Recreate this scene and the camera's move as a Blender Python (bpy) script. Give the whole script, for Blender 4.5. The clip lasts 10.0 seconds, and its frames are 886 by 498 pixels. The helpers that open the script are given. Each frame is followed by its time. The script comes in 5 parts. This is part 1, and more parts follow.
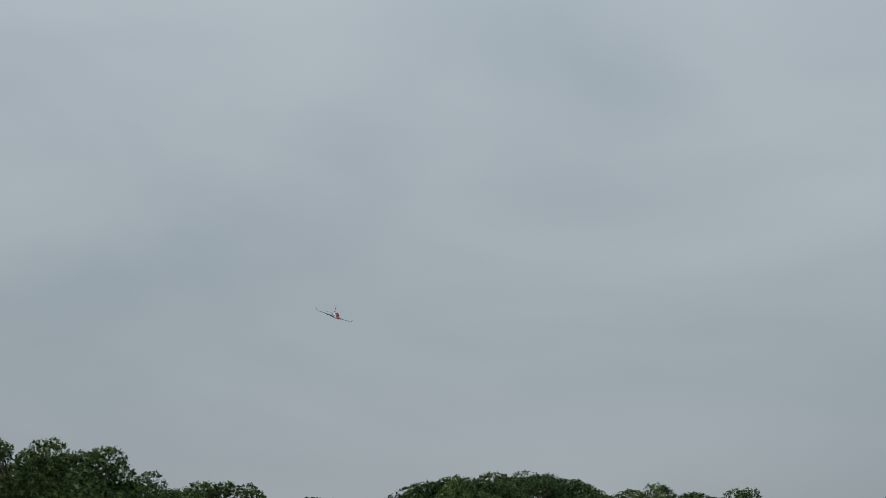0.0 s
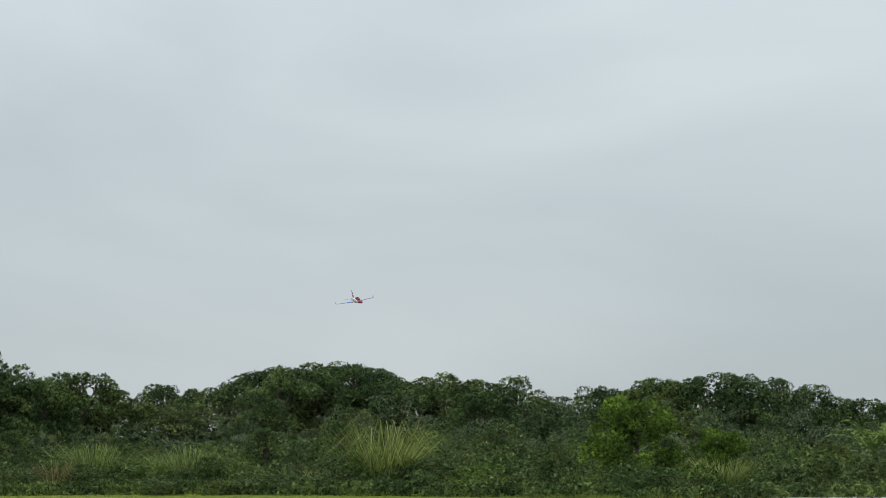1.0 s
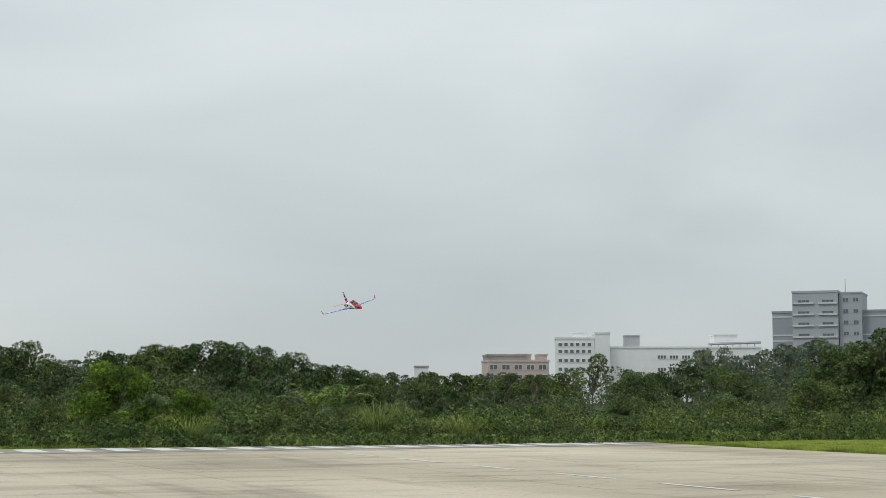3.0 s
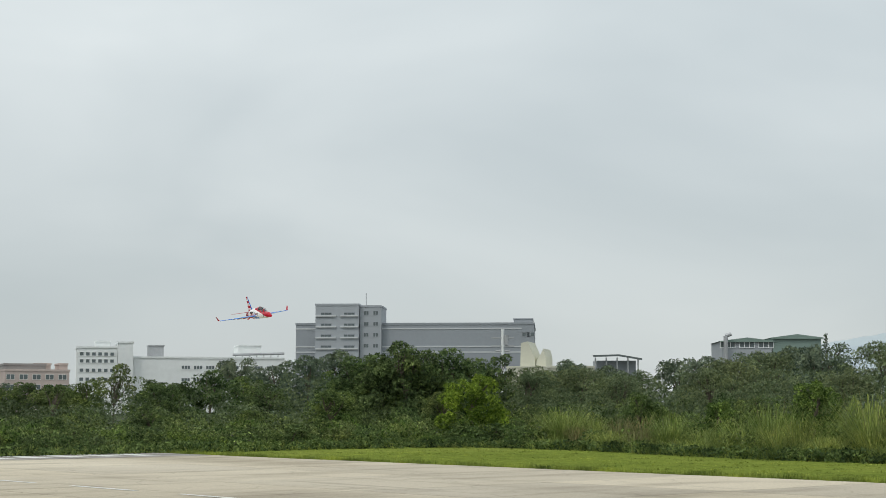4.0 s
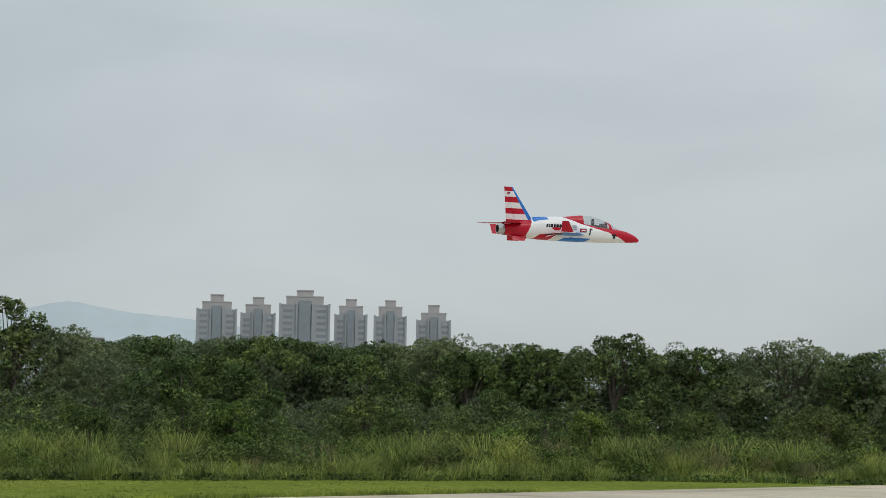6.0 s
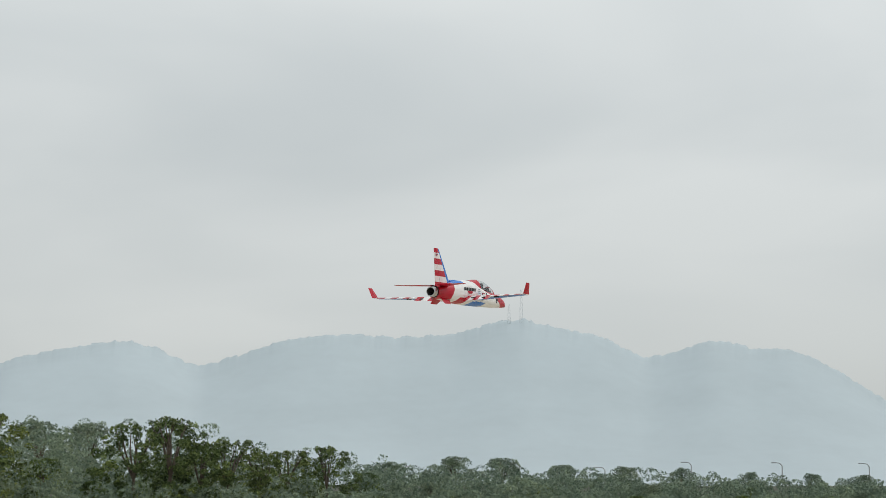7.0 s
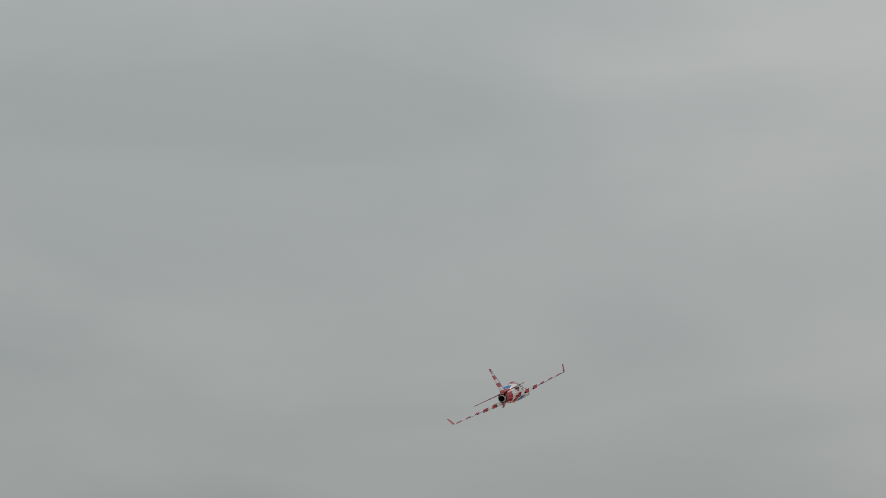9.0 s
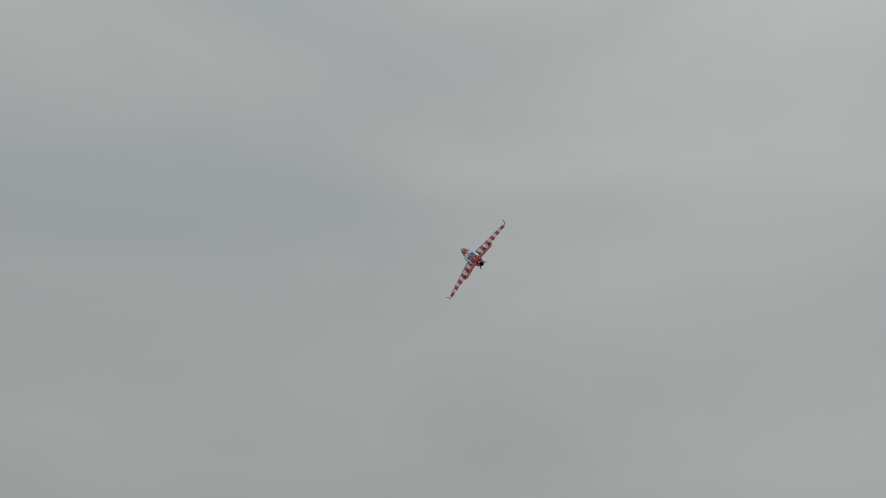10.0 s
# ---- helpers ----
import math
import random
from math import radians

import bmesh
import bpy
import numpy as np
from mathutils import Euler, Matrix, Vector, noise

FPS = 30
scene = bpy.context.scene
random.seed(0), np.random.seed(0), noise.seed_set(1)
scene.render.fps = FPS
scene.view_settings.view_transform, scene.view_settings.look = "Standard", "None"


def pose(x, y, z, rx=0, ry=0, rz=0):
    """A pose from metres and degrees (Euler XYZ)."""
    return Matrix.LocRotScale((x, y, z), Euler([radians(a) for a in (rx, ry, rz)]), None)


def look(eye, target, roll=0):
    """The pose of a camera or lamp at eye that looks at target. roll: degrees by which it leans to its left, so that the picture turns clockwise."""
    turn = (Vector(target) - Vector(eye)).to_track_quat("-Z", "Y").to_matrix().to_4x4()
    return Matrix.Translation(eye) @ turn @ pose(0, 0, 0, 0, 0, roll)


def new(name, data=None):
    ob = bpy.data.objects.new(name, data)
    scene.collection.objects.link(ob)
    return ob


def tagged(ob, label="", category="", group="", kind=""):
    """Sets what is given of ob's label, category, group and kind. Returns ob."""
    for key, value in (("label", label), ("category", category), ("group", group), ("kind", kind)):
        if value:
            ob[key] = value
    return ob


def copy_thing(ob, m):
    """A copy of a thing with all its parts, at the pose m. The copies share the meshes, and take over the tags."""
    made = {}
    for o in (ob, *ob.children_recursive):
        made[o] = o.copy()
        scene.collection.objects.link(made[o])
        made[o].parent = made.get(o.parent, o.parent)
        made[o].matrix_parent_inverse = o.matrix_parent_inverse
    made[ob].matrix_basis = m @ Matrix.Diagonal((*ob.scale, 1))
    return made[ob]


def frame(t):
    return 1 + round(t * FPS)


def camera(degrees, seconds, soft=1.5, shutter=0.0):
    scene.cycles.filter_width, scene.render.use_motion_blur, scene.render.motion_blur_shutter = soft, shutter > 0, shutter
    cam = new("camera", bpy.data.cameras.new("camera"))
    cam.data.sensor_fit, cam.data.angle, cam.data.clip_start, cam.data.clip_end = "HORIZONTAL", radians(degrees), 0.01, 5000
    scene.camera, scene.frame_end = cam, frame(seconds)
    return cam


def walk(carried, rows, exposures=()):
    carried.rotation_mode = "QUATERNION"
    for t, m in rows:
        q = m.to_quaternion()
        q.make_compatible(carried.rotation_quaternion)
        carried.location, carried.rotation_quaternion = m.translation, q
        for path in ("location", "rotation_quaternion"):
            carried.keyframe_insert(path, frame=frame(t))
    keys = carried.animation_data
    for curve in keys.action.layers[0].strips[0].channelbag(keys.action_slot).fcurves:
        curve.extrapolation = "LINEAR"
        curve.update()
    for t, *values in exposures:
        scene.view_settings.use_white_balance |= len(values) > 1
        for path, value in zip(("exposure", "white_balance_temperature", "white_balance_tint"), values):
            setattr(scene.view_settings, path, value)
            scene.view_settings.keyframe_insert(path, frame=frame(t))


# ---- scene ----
EYE = 1.7


def place(az, d, z=0.0):
    """A point at a compass bearing (degrees clockwise from +y) and a distance from the camera's stand."""
    return Vector((d * math.sin(radians(az)), d * math.cos(radians(az)), z))


def aim(x, y, az, pitch, roll):
    return pose(x, y, EYE, 90 + pitch, 0, -az) @ pose(0, 0, 0, 0, 0, roll)


# ---- camera ----
cam = camera(31.8, 10.0, soft=0.8)
PATH = [
    (0.0, 0.0, 20.5, 2.50, 11.35, 0.20), (0.5, 0.0, 16.1, 5.50, 8.99, -0.35), (1.0, 0.0, 9.3, 8.55, 6.86, -0.27),
    (1.5, 0.0, 1.9, 11.27, 5.44, -0.20), (2.0, 0.0, 0.0, 14.85, 4.95, 0.00), (2.2, 0.0, 0.0, 16.62, 4.92, 0.05),
    (3.3, 0.0, 0.0, 28.80, 5.60, 0.10), (3.5, 0.0, 0.0, 31.95, 5.68, 0.12), (3.7, 0.0, 0.0, 35.60, 5.68, 0.20),
    (4.0, 0.0, 0.0, 42.15, 5.80, 0.05), (4.3, 0.0, 0.0, 49.85, 5.76, -0.10), (4.5, 0.0, 0.0, 55.50, 5.66, -0.15),
    (4.7, 0.0, 0.0, 61.80, 5.58, 0.00), (5.0, 0.0, 0.0, 73.70, 5.49, 0.25), (5.3, 0.0, 0.0, 88.70, 5.62, 1.10),
    (5.5, 0.0, 0.0, 99.75, 5.84, 1.42), (5.7, 0.0, 0.0, 112.05, 6.08, 1.20), (6.8, 0.0, 0.0, 175.50, 8.35, 0.30),
    (7.0, 0.0, 0.0, 185.00, 8.60, 0.10), (7.2, 0.0, 0.0, 193.90, 8.60, 0.00), (7.4, 0.0, 0.0, 201.70, 8.98, 0.00),
    (7.5, 0.0, 0.0, 205.30, 9.50, 0.00), (7.7, 0.0, 0.0, 210.70, 10.80, 0.00), (8.0, 0.0, 0.0, 216.60, 13.00, 0.00),
    (8.5, 0.0, 0.0, 222.60, 14.70, 0.00), (9.0, 0.0, 0.0, 226.90, 16.00, 0.00), (9.5, 0.0, 0.0, 230.00, 17.90, 0.00),
    (10.0, 0.0, 0.0, 232.30, 19.60, 0.00)]
EXPOSURE = [(0.0, -0.72, 6050, 8), (0.5, -0.34, 6150, 8), (1.0, -0.06, 6250, 8), (2.0, 0.03, 6400, 9), (3.5, 0.06, 6450, 8), (4.5, 0.11, 6500, 9), (5.0, 0.03, 6450, 9),
            (5.5, -0.15, 6350, 8), (5.7, -0.22, 6350, 8), (6.8, -0.06, 6600, 10), (7.5, -0.14, 6800, 10), (8.0, -0.43, 6850, 10), (8.5, -0.70, 6850, 10), (9.0, -0.88, 6850, 10), (10.0, -0.98, 6850, 10)]
walk(cam, [(t, aim(x, y, az, p, r)) for t, x, y, az, p, r in PATH], EXPOSURE)

# ---- sky and sun ----
SUN_AZ, SUN_EL = 262, 50
world = bpy.data.worlds.new("overcast_sky")
scene.world = world
world.use_nodes = True
wn, wl = world.node_tree.nodes, world.node_tree.links
wn.clear()
w_out, w_bg = wn.new("ShaderNodeOutputWorld"), wn.new("ShaderNodeBackground")
w_sky = wn.new("ShaderNodeTexSky")
w_sky.sky_type, w_sky.sun_disc = "NISHITA", False
w_sky.sun_elevation, w_sky.sun_rotation = radians(SUN_EL), radians(SUN_AZ)
w_dim = wn.new("ShaderNodeMix")
w_dim.data_type, w_dim.blend_type = "RGBA", "MULTIPLY"
w_dim.inputs["Factor"].default_value = 1.0
w_dim.inputs["B"].default_value = (0.1, 0.1, 0.1, 1)
w_tc, w_map, w_noise, w_ramp = (wn.new("ShaderNodeTexCoord"), wn.new("ShaderNodeMapping"), wn.new("ShaderNodeTexNoise"), wn.new("ShaderNodeValToRGB"))
w_map.inputs["Scale"].default_value = (1.0, 1.0, 2.6)
w_map.inputs["Rotation"].default_value = (0.12, 0.05, 0.4)
w_noise.inputs["Scale"].default_value, w_noise.inputs["Detail"].default_value = 2.6, 4.0
w_noise.inputs["Roughness"].default_value, w_noise.inputs["Distortion"].default_value = 0.45, 0.4
w_ramp.color_ramp.elements[0].position, w_ramp.color_ramp.elements[0].color = 0.30, (0.485, 0.530, 0.545, 1)
w_ramp.color_ramp.elements[1].position, w_ramp.color_ramp.elements[1].color = 0.70, (0.640, 0.676, 0.680, 1)
w_mix = wn.new("ShaderNodeMix")
w_mix.data_type = "RGBA"
w_mix.inputs["Factor"].default_value = 0.92
wl.new(w_tc.outputs["Generated"], w_map.inputs["Vector"])
wl.new(w_map.outputs["Vector"], w_noise.inputs["Vector"])
wl.new(w_noise.outputs["Fac"], w_ramp.inputs["Fac"])
wl.new(w_sky.outputs["Color"], w_dim.inputs["A"])
wl.new(w_dim.outputs["Result"], w_mix.inputs["A"])
wl.new(w_ramp.outputs["Color"], w_mix.inputs["B"])
w_sep, w_rise, w_up = wn.new("ShaderNodeSeparateXYZ"), wn.new("ShaderNodeMapRange"), wn.new("ShaderNodeMix")
w_rise.inputs["From Min"].default_value, w_rise.inputs["From Max"].default_value = 0.0, 0.5
w_rise.inputs["To Min"].default_value, w_rise.inputs["To Max"].default_value = 0.93, 1.45
w_up.data_type, w_up.blend_type = "RGBA", "MULTIPLY"
w_up.inputs["Factor"].default_value = 1.0
wl.new(w_tc.outputs["Generated"], w_sep.inputs["Vector"])
wl.new(w_sep.outputs["Z"], w_rise.inputs["Value"])
wl.new(w_mix.outputs["Result"], w_up.inputs["A"])
wl.new(w_rise.outputs["Result"], w_up.inputs["B"])
wl.new(w_up.outputs["Result"], w_bg.inputs["Color"])
wl.new(w_bg.outputs["Background"], w_out.inputs["Surface"])
w_bg.inputs["Strength"].default_value = 1.0

sun = new("sun", bpy.data.lights.new("sun", "SUN"))
sun.data.energy, sun.data.angle, sun.data.color = 1.0, radians(14), (1.0, 0.96, 0.9)
sun.matrix_basis = look(place(SUN_AZ, 100, 130), (0, 0, 0))


# ---- materials ----
def base(name, rough=0.7, metal=0.0):
    m = bpy.data.materials.new(name)
    m.use_nodes = True
    b = m.node_tree.nodes["Principled BSDF"]
    b.inputs["Roughness"].default_value, b.inputs["Metallic"].default_value = rough, metal
    return m, m.node_tree.nodes, m.node_tree.links, b


def rgba(c):
    return (c[0], c[1], c[2], 1.0)


def noise_node(n, l, scale, detail=4.0, coord="Object", stretch=(1, 1, 1)):
    tc, mp, no = n.new("ShaderNodeNewGeometry" if coord == "Position" else "ShaderNodeTexCoord"), n.new("ShaderNodeMapping"), n.new("ShaderNodeTexNoise")
    mp.inputs["Scale"].default_value = stretch
    no.inputs["Scale"].default_value, no.inputs["Detail"].default_value = scale, detail
    l.new(tc.outputs[coord], mp.inputs["Vector"])
    l.new(mp.outputs["Vector"], no.inputs["Vector"])
    return no.outputs["Fac"]


def ramp_node(n, l, fac, stops):
    r = n.new("ShaderNodeValToRGB")
    while len(r.color_ramp.elements) < len(stops):
        r.color_ramp.elements.new(0.5)
    for e, (p, c) in zip(r.color_ramp.elements, stops):
        e.position, e.color = p, rgba(c)
    l.new(fac, r.inputs["Fac"])
    return r.outputs["Color"]


def mix_node(n, l, kind, fac, a, b):
    m = n.new("ShaderNodeMix")
    m.data_type, m.blend_type = "RGBA", kind
    if isinstance(fac, float):
        m.inputs["Factor"].default_value = fac
    else:
        l.new(fac, m.inputs["Factor"])
    l.new(a, m.inputs["A"])
    l.new(b, m.inputs["B"])
    return m.outputs["Result"]


def surface(name, colour, rough=0.7, metal=0.0, vary=0.12, coarse=0.4, fine=9.0, bump=0.0):
    """A plain surface with stains at a coarse scale and grain at a fine one."""
    m, n, l, b = base(name, rough, metal)
    dark, lite = [max(0.0, c * (1 - vary)) for c in colour], [min(1.0, c * (1 + vary)) for c in colour]
    a = ramp_node(n, l, noise_node(n, l, coarse), [(0.35, dark), (0.65, lite)])
    g = ramp_node(n, l, noise_node(n, l, fine, 6.0), [(0.3, (1 - vary,) * 3), (0.7, (1.0,) * 3)])
    l.new(mix_node(n, l, "MULTIPLY", 1.0, a, g), b.inputs["Base Color"])
    if bump:
        bp = n.new("ShaderNodeBump")
        bp.inputs["Strength"].default_value, bp.inputs["Distance"].default_value = bump, 0.02
        l.new(noise_node(n, l, fine * 3), bp.inputs["Height"])
        l.new(bp.outputs["Normal"], b.inputs["Normal"])
    return m


def leafy(name, dark, lite, sheer=0.22, rough=0.8, leaflet=0.0, lively=1.0):
    """Leaves: each spray and each plant has its own green, some light passes through; sprays split into leaflets."""
    m, n, l, b = base(name, rough)
    geo, info = n.new("ShaderNodeNewGeometry"), n.new("ShaderNodeObjectInfo")
    c = ramp_node(n, l, geo.outputs["Random Per Island"], [(0.0, dark), (1.0, lite)])
    o = ramp_node(n, l, info.outputs["Random"], [(0.0, (0.72, 0.78, 0.72)), (0.5, (0.95, 0.95, 0.9)), (1.0, (1.15, 1.06, 0.9))])
    # noise patches of green; range widened so dark ones stand in for deep shade
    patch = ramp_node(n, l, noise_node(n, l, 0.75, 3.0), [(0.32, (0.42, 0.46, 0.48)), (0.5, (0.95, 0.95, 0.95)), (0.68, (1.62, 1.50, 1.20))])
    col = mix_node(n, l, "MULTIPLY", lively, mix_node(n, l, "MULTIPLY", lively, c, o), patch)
    l.new(col, b.inputs["Base Color"])
    b.inputs["Specular IOR Level"].default_value = 0.06
    tr, mx = n.new("ShaderNodeBsdfTranslucent"), n.new("ShaderNodeMixShader")
    l.new(col, tr.inputs["Color"])
    mx.inputs["Fac"].default_value = sheer
    l.new(b.outputs["BSDF"], mx.inputs[1])
    l.new(tr.outputs["BSDF"], mx.inputs[2])
    out = mx.outputs["Shader"]
    if leaflet:
        tc, vo = n.new("ShaderNodeTexCoord"), n.new("ShaderNodeTexVoronoi")
        vo.inputs["Scale"].default_value = 1.0 / leaflet
        l.new(tc.outputs["Object"], vo.inputs["Vector"])
        bw = n.new("ShaderNodeSeparateColor")
        l.new(vo.outputs["Color"], bw.inputs["Color"])
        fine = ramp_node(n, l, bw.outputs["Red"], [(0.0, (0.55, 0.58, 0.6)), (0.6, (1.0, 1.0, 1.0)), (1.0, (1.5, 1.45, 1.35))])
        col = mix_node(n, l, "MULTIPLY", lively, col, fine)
        l.new(col, b.inputs["Base Color"])
        l.new(col, tr.inputs["Color"])
        gap = n.new("ShaderNodeMath")
        gap.operation = "GREATER_THAN"
        gap.inputs[1].default_value = 0.56
        l.new(vo.outputs["Distance"], gap.inputs[0])
        clear, cut = n.new("ShaderNodeBsdfTransparent"), n.new("ShaderNodeMixShader")
        l.new(gap.outputs["Value"], cut.inputs["Fac"])
        l.new(out, cut.inputs[1])
        l.new(clear.outputs["BSDF"], cut.inputs[2])
        out = cut.outputs["Shader"]
    l.new(out, n["Material Output"].inputs["Surface"])
    return m


# dark ends of DARK, MID, SCRUB and VINE are lowered to paint shaded gaps
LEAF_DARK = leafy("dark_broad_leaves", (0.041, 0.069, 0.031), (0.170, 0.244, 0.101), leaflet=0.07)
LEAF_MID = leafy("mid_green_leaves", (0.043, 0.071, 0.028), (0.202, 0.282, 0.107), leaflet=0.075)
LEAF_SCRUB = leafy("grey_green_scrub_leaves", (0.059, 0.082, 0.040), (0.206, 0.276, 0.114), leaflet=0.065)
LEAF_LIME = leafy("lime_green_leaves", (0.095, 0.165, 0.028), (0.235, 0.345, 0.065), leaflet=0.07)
# FAR, MIST and HAZE greens are paled and flattened to paint in distance haze
LEAF_FAR = leafy("far_leaves_haze_tint", (0.095, 0.128, 0.093), (0.201, 0.249, 0.176), leaflet=0.11, lively=0.5)
LEAF_MIST = leafy("distant_leaves_haze_tint", (0.161, 0.218, 0.172), (0.280, 0.347, 0.263), leaflet=0.07, lively=0.5)
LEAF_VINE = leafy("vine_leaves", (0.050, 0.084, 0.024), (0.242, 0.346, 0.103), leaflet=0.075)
LEAF_HAZE = leafy("scrub_leaves_haze_tint", (0.093, 0.123, 0.070), (0.234, 0.287, 0.158), leaflet=0.042, lively=0.6)
BLADE = leafy("tall_grass_blades", (0.130, 0.195, 0.050), (0.430, 0.490, 0.170), 0.35)
BLADE_DRY = leafy("dry_reed_blades", (0.150, 0.150, 0.072), (0.340, 0.310, 0.165))
TURF_BLADE = leafy("turf_blades", (0.185, 0.240, 0.046), (0.330, 0.390, 0.098), 0.35)
BARK = surface("grey_brown_bark", (0.13, 0.105, 0.08), 0.9, 0, 0.35, 3, 25, 0.5)


def lawn_material():
    m, n, l, b = base("mown_grass", 0.95)
    b.inputs["Specular IOR Level"].default_value = 0.0
    big = ramp_node(n, l, noise_node(n, l, 0.12), [(0.3, (0.185, 0.232, 0.052)), (0.55, (0.230, 0.278, 0.063)), (0.75, (0.280, 0.310, 0.085))])
    mid = ramp_node(n, l, noise_node(n, l, 2.6, 8.0), [(0.36, (0.74, 0.78, 0.70)), (0.62, (1.12, 1.10, 1.0))])
    fin = ramp_node(n, l, noise_node(n, l, 26.0, 6), [(0.3, (0.6, 0.62, 0.55)), (0.7, (1.1, 1.1, 1.05))])
    l.new(mix_node(n, l, "MULTIPLY", 1.0, mix_node(n, l, "MULTIPLY", 1.0, big, mid), fin), b.inputs["Base Color"])
    bp = n.new("ShaderNodeBump")
    bp.inputs["Strength"].default_value, bp.inputs["Distance"].default_value = 0.8, 0.05
    l.new(noise_node(n, l, 30.0), bp.inputs["Height"])
    l.new(bp.outputs["Normal"], b.inputs["Normal"])
    return m


def concrete_material():
    m, n, l, b = base("worn_concrete", 0.9)
    b.inputs["Specular IOR Level"].default_value = 0.1
    big = ramp_node(n, l, noise_node(n, l, 0.10, 5, "Position", (1, 0.35, 1)), [(0.3, (0.40, 0.350, 0.265)), (0.5, (0.56, 0.495, 0.388)), (0.7, (0.66, 0.590, 0.470))])
    streak = ramp_node(n, l, noise_node(n, l, 0.55, 6, "Position", (0.35, 1.1, 1)), [(0.32, (0.58, 0.57, 0.56)), (0.50, (1.0, 1.0, 1.0))])
    skid = ramp_node(n, l, noise_node(n, l, 0.8, 8, "Position", (1.6, 0.12, 1)), [(0.30, (0.55, 0.55, 0.55)), (0.42, (1.0, 1.0, 1.0))])
    grain = ramp_node(n, l, noise_node(n, l, 18.0, 8, "Position"), [(0.3, (0.86, 0.86, 0.86)), (0.7, (1.05, 1.05, 1.05))])
    c = mix_node(n, l, "MULTIPLY", 0.6, big, streak)
    c = mix_node(n, l, "MULTIPLY", 0.5, c, skid)
    c = mix_node(n, l, "MULTIPLY", 1.0, c, grain)
    geo, warp, crack = n.new("ShaderNodeNewGeometry"), n.new("ShaderNodeVectorMath"), n.new("ShaderNodeTexVoronoi")
    wob = n.new("ShaderNodeTexNoise")
    wob.inputs["Scale"].default_value = 0.7
    l.new(geo.outputs["Position"], wob.inputs["Vector"])
    warp.operation = "ADD"
    l.new(geo.outputs["Position"], warp.inputs[0])
    l.new(wob.outputs["Color"], warp.inputs[1])
    crack.feature = "DISTANCE_TO_EDGE"
    crack.inputs["Scale"].default_value = 0.28
    l.new(warp.outputs["Vector"], crack.inputs["Vector"])
    lines = ramp_node(n, l, crack.outputs["Distance"], [(0.0, (0.50, 0.49, 0.48)), (0.012, (1.0, 1.0, 1.0))])
    c = mix_node(n, l, "MULTIPLY", 0.3, c, lines)
    info = n.new("ShaderNodeObjectInfo")
    slab = ramp_node(n, l, info.outputs["Random"], [(0.0, (0.86, 0.86, 0.87)), (1.0, (1.06, 1.05, 1.03))])
    l.new(mix_node(n, l, "MULTIPLY", 1.0, c, slab), b.inputs["Base Color"])
    bp = n.new("ShaderNodeBump")
    bp.inputs["Strength"].default_value, bp.inputs["Distance"].default_value = 0.3, 0.01
    l.new(noise_node(n, l, 40.0, 6, "Position"), bp.inputs["Height"])
    l.new(bp.outputs["Normal"], b.inputs["Normal"])
    return m


LAWN, CONCRETE = lawn_material(), concrete_material()
GROUND = surface("dark_undergrowth_soil", (0.065, 0.068, 0.042), 1.0, 0, 0.3, 0.05, 0.9)
JOINT = surface("dark_joint", (0.10, 0.095, 0.085), 0.95)
PAINT_WHITE = surface("worn_white_road_paint", (0.72, 0.71, 0.67), 0.7, 0, 0.18, 1.5, 14)
PAINT_YELLOW = surface("worn_yellow_road_paint", (0.60, 0.36, 0.07), 0.75, 0, 0.25, 1.5, 10)
# distance haze is put into these pale blue-grey colours, mast steel included
HILL_A = surface("wooded_hill_haze_tint", (0.460, 0.530, 0.565), 1.0, 0, 0.03, 0.004, 0.03)
HILL_NEAR = surface("near_hill_haze_tint", (0.385, 0.445, 0.480), 1.0, 0, 0.03, 0.004, 0.03)
MAST_PALE = surface("steel_haze_tint", (0.56, 0.61, 0.63), 0.9, 0, 0.03, 0.05, 0.5)
HILL_B = surface("far_hill_haze_tint", (0.440, 0.500, 0.525), 1.0, 0, 0.04, 0.003, 0.02)
WALL_GREY = surface("grey_cladding", (0.36, 0.385, 0.41), 0.7, 0, 0.05, 0.05, 1.0)
WALL_GREY_DARK = surface("dark_grey_cladding", (0.30, 0.325, 0.35), 0.7, 0, 0.05, 0.05, 1.0)
BAND_PALE = surface("pale_grey_band", (0.55, 0.57, 0.58), 0.7, 0, 0.05, 0.05, 1.0)
WALL_WHITE = surface("white_render", (0.78, 0.80, 0.79), 0.8, 0, 0.06, 0.08, 1.0)
WALL_CREAM = surface("weathered_cream_render", (0.70, 0.69, 0.655), 0.85, 0, 0.10, 0.10, 1.2)
WALL_PINK = surface("faded_pink_brick", (0.55, 0.46, 0.42), 0.85, 0, 0.10, 0.10, 1.2)
WALL_BROWN = surface("grey_brown_render", (0.31, 0.29, 0.28), 0.85, 0, 0.10, 0.10, 1.2)
WALL_YELLOW = surface("pale_yellow_panel", (0.62, 0.61, 0.50), 0.8, 0, 0.06, 0.10, 1.2)
# haze over far buildings is mixed into these wall and glass colours
WALL_HAZE = surface("tower_render_haze_tint", (0.44, 0.46, 0.475), 0.9, 0, 0.05, 0.05, 0.6)
WALL_HAZE_PINK = surface("pink_render_haze_tint", (0.47, 0.445, 0.44), 0.9, 0, 0.05, 0.05, 0.6)
PANE_HAZE = surface("window_glass_haze_tint", (0.30, 0.335, 0.36), 0.4, 0, 0.08, 0.05, 0.6)
PANE = surface("dark_window_glass", (0.15, 0.18, 0.185), 0.2, 0, 0.2, 0.3, 2)
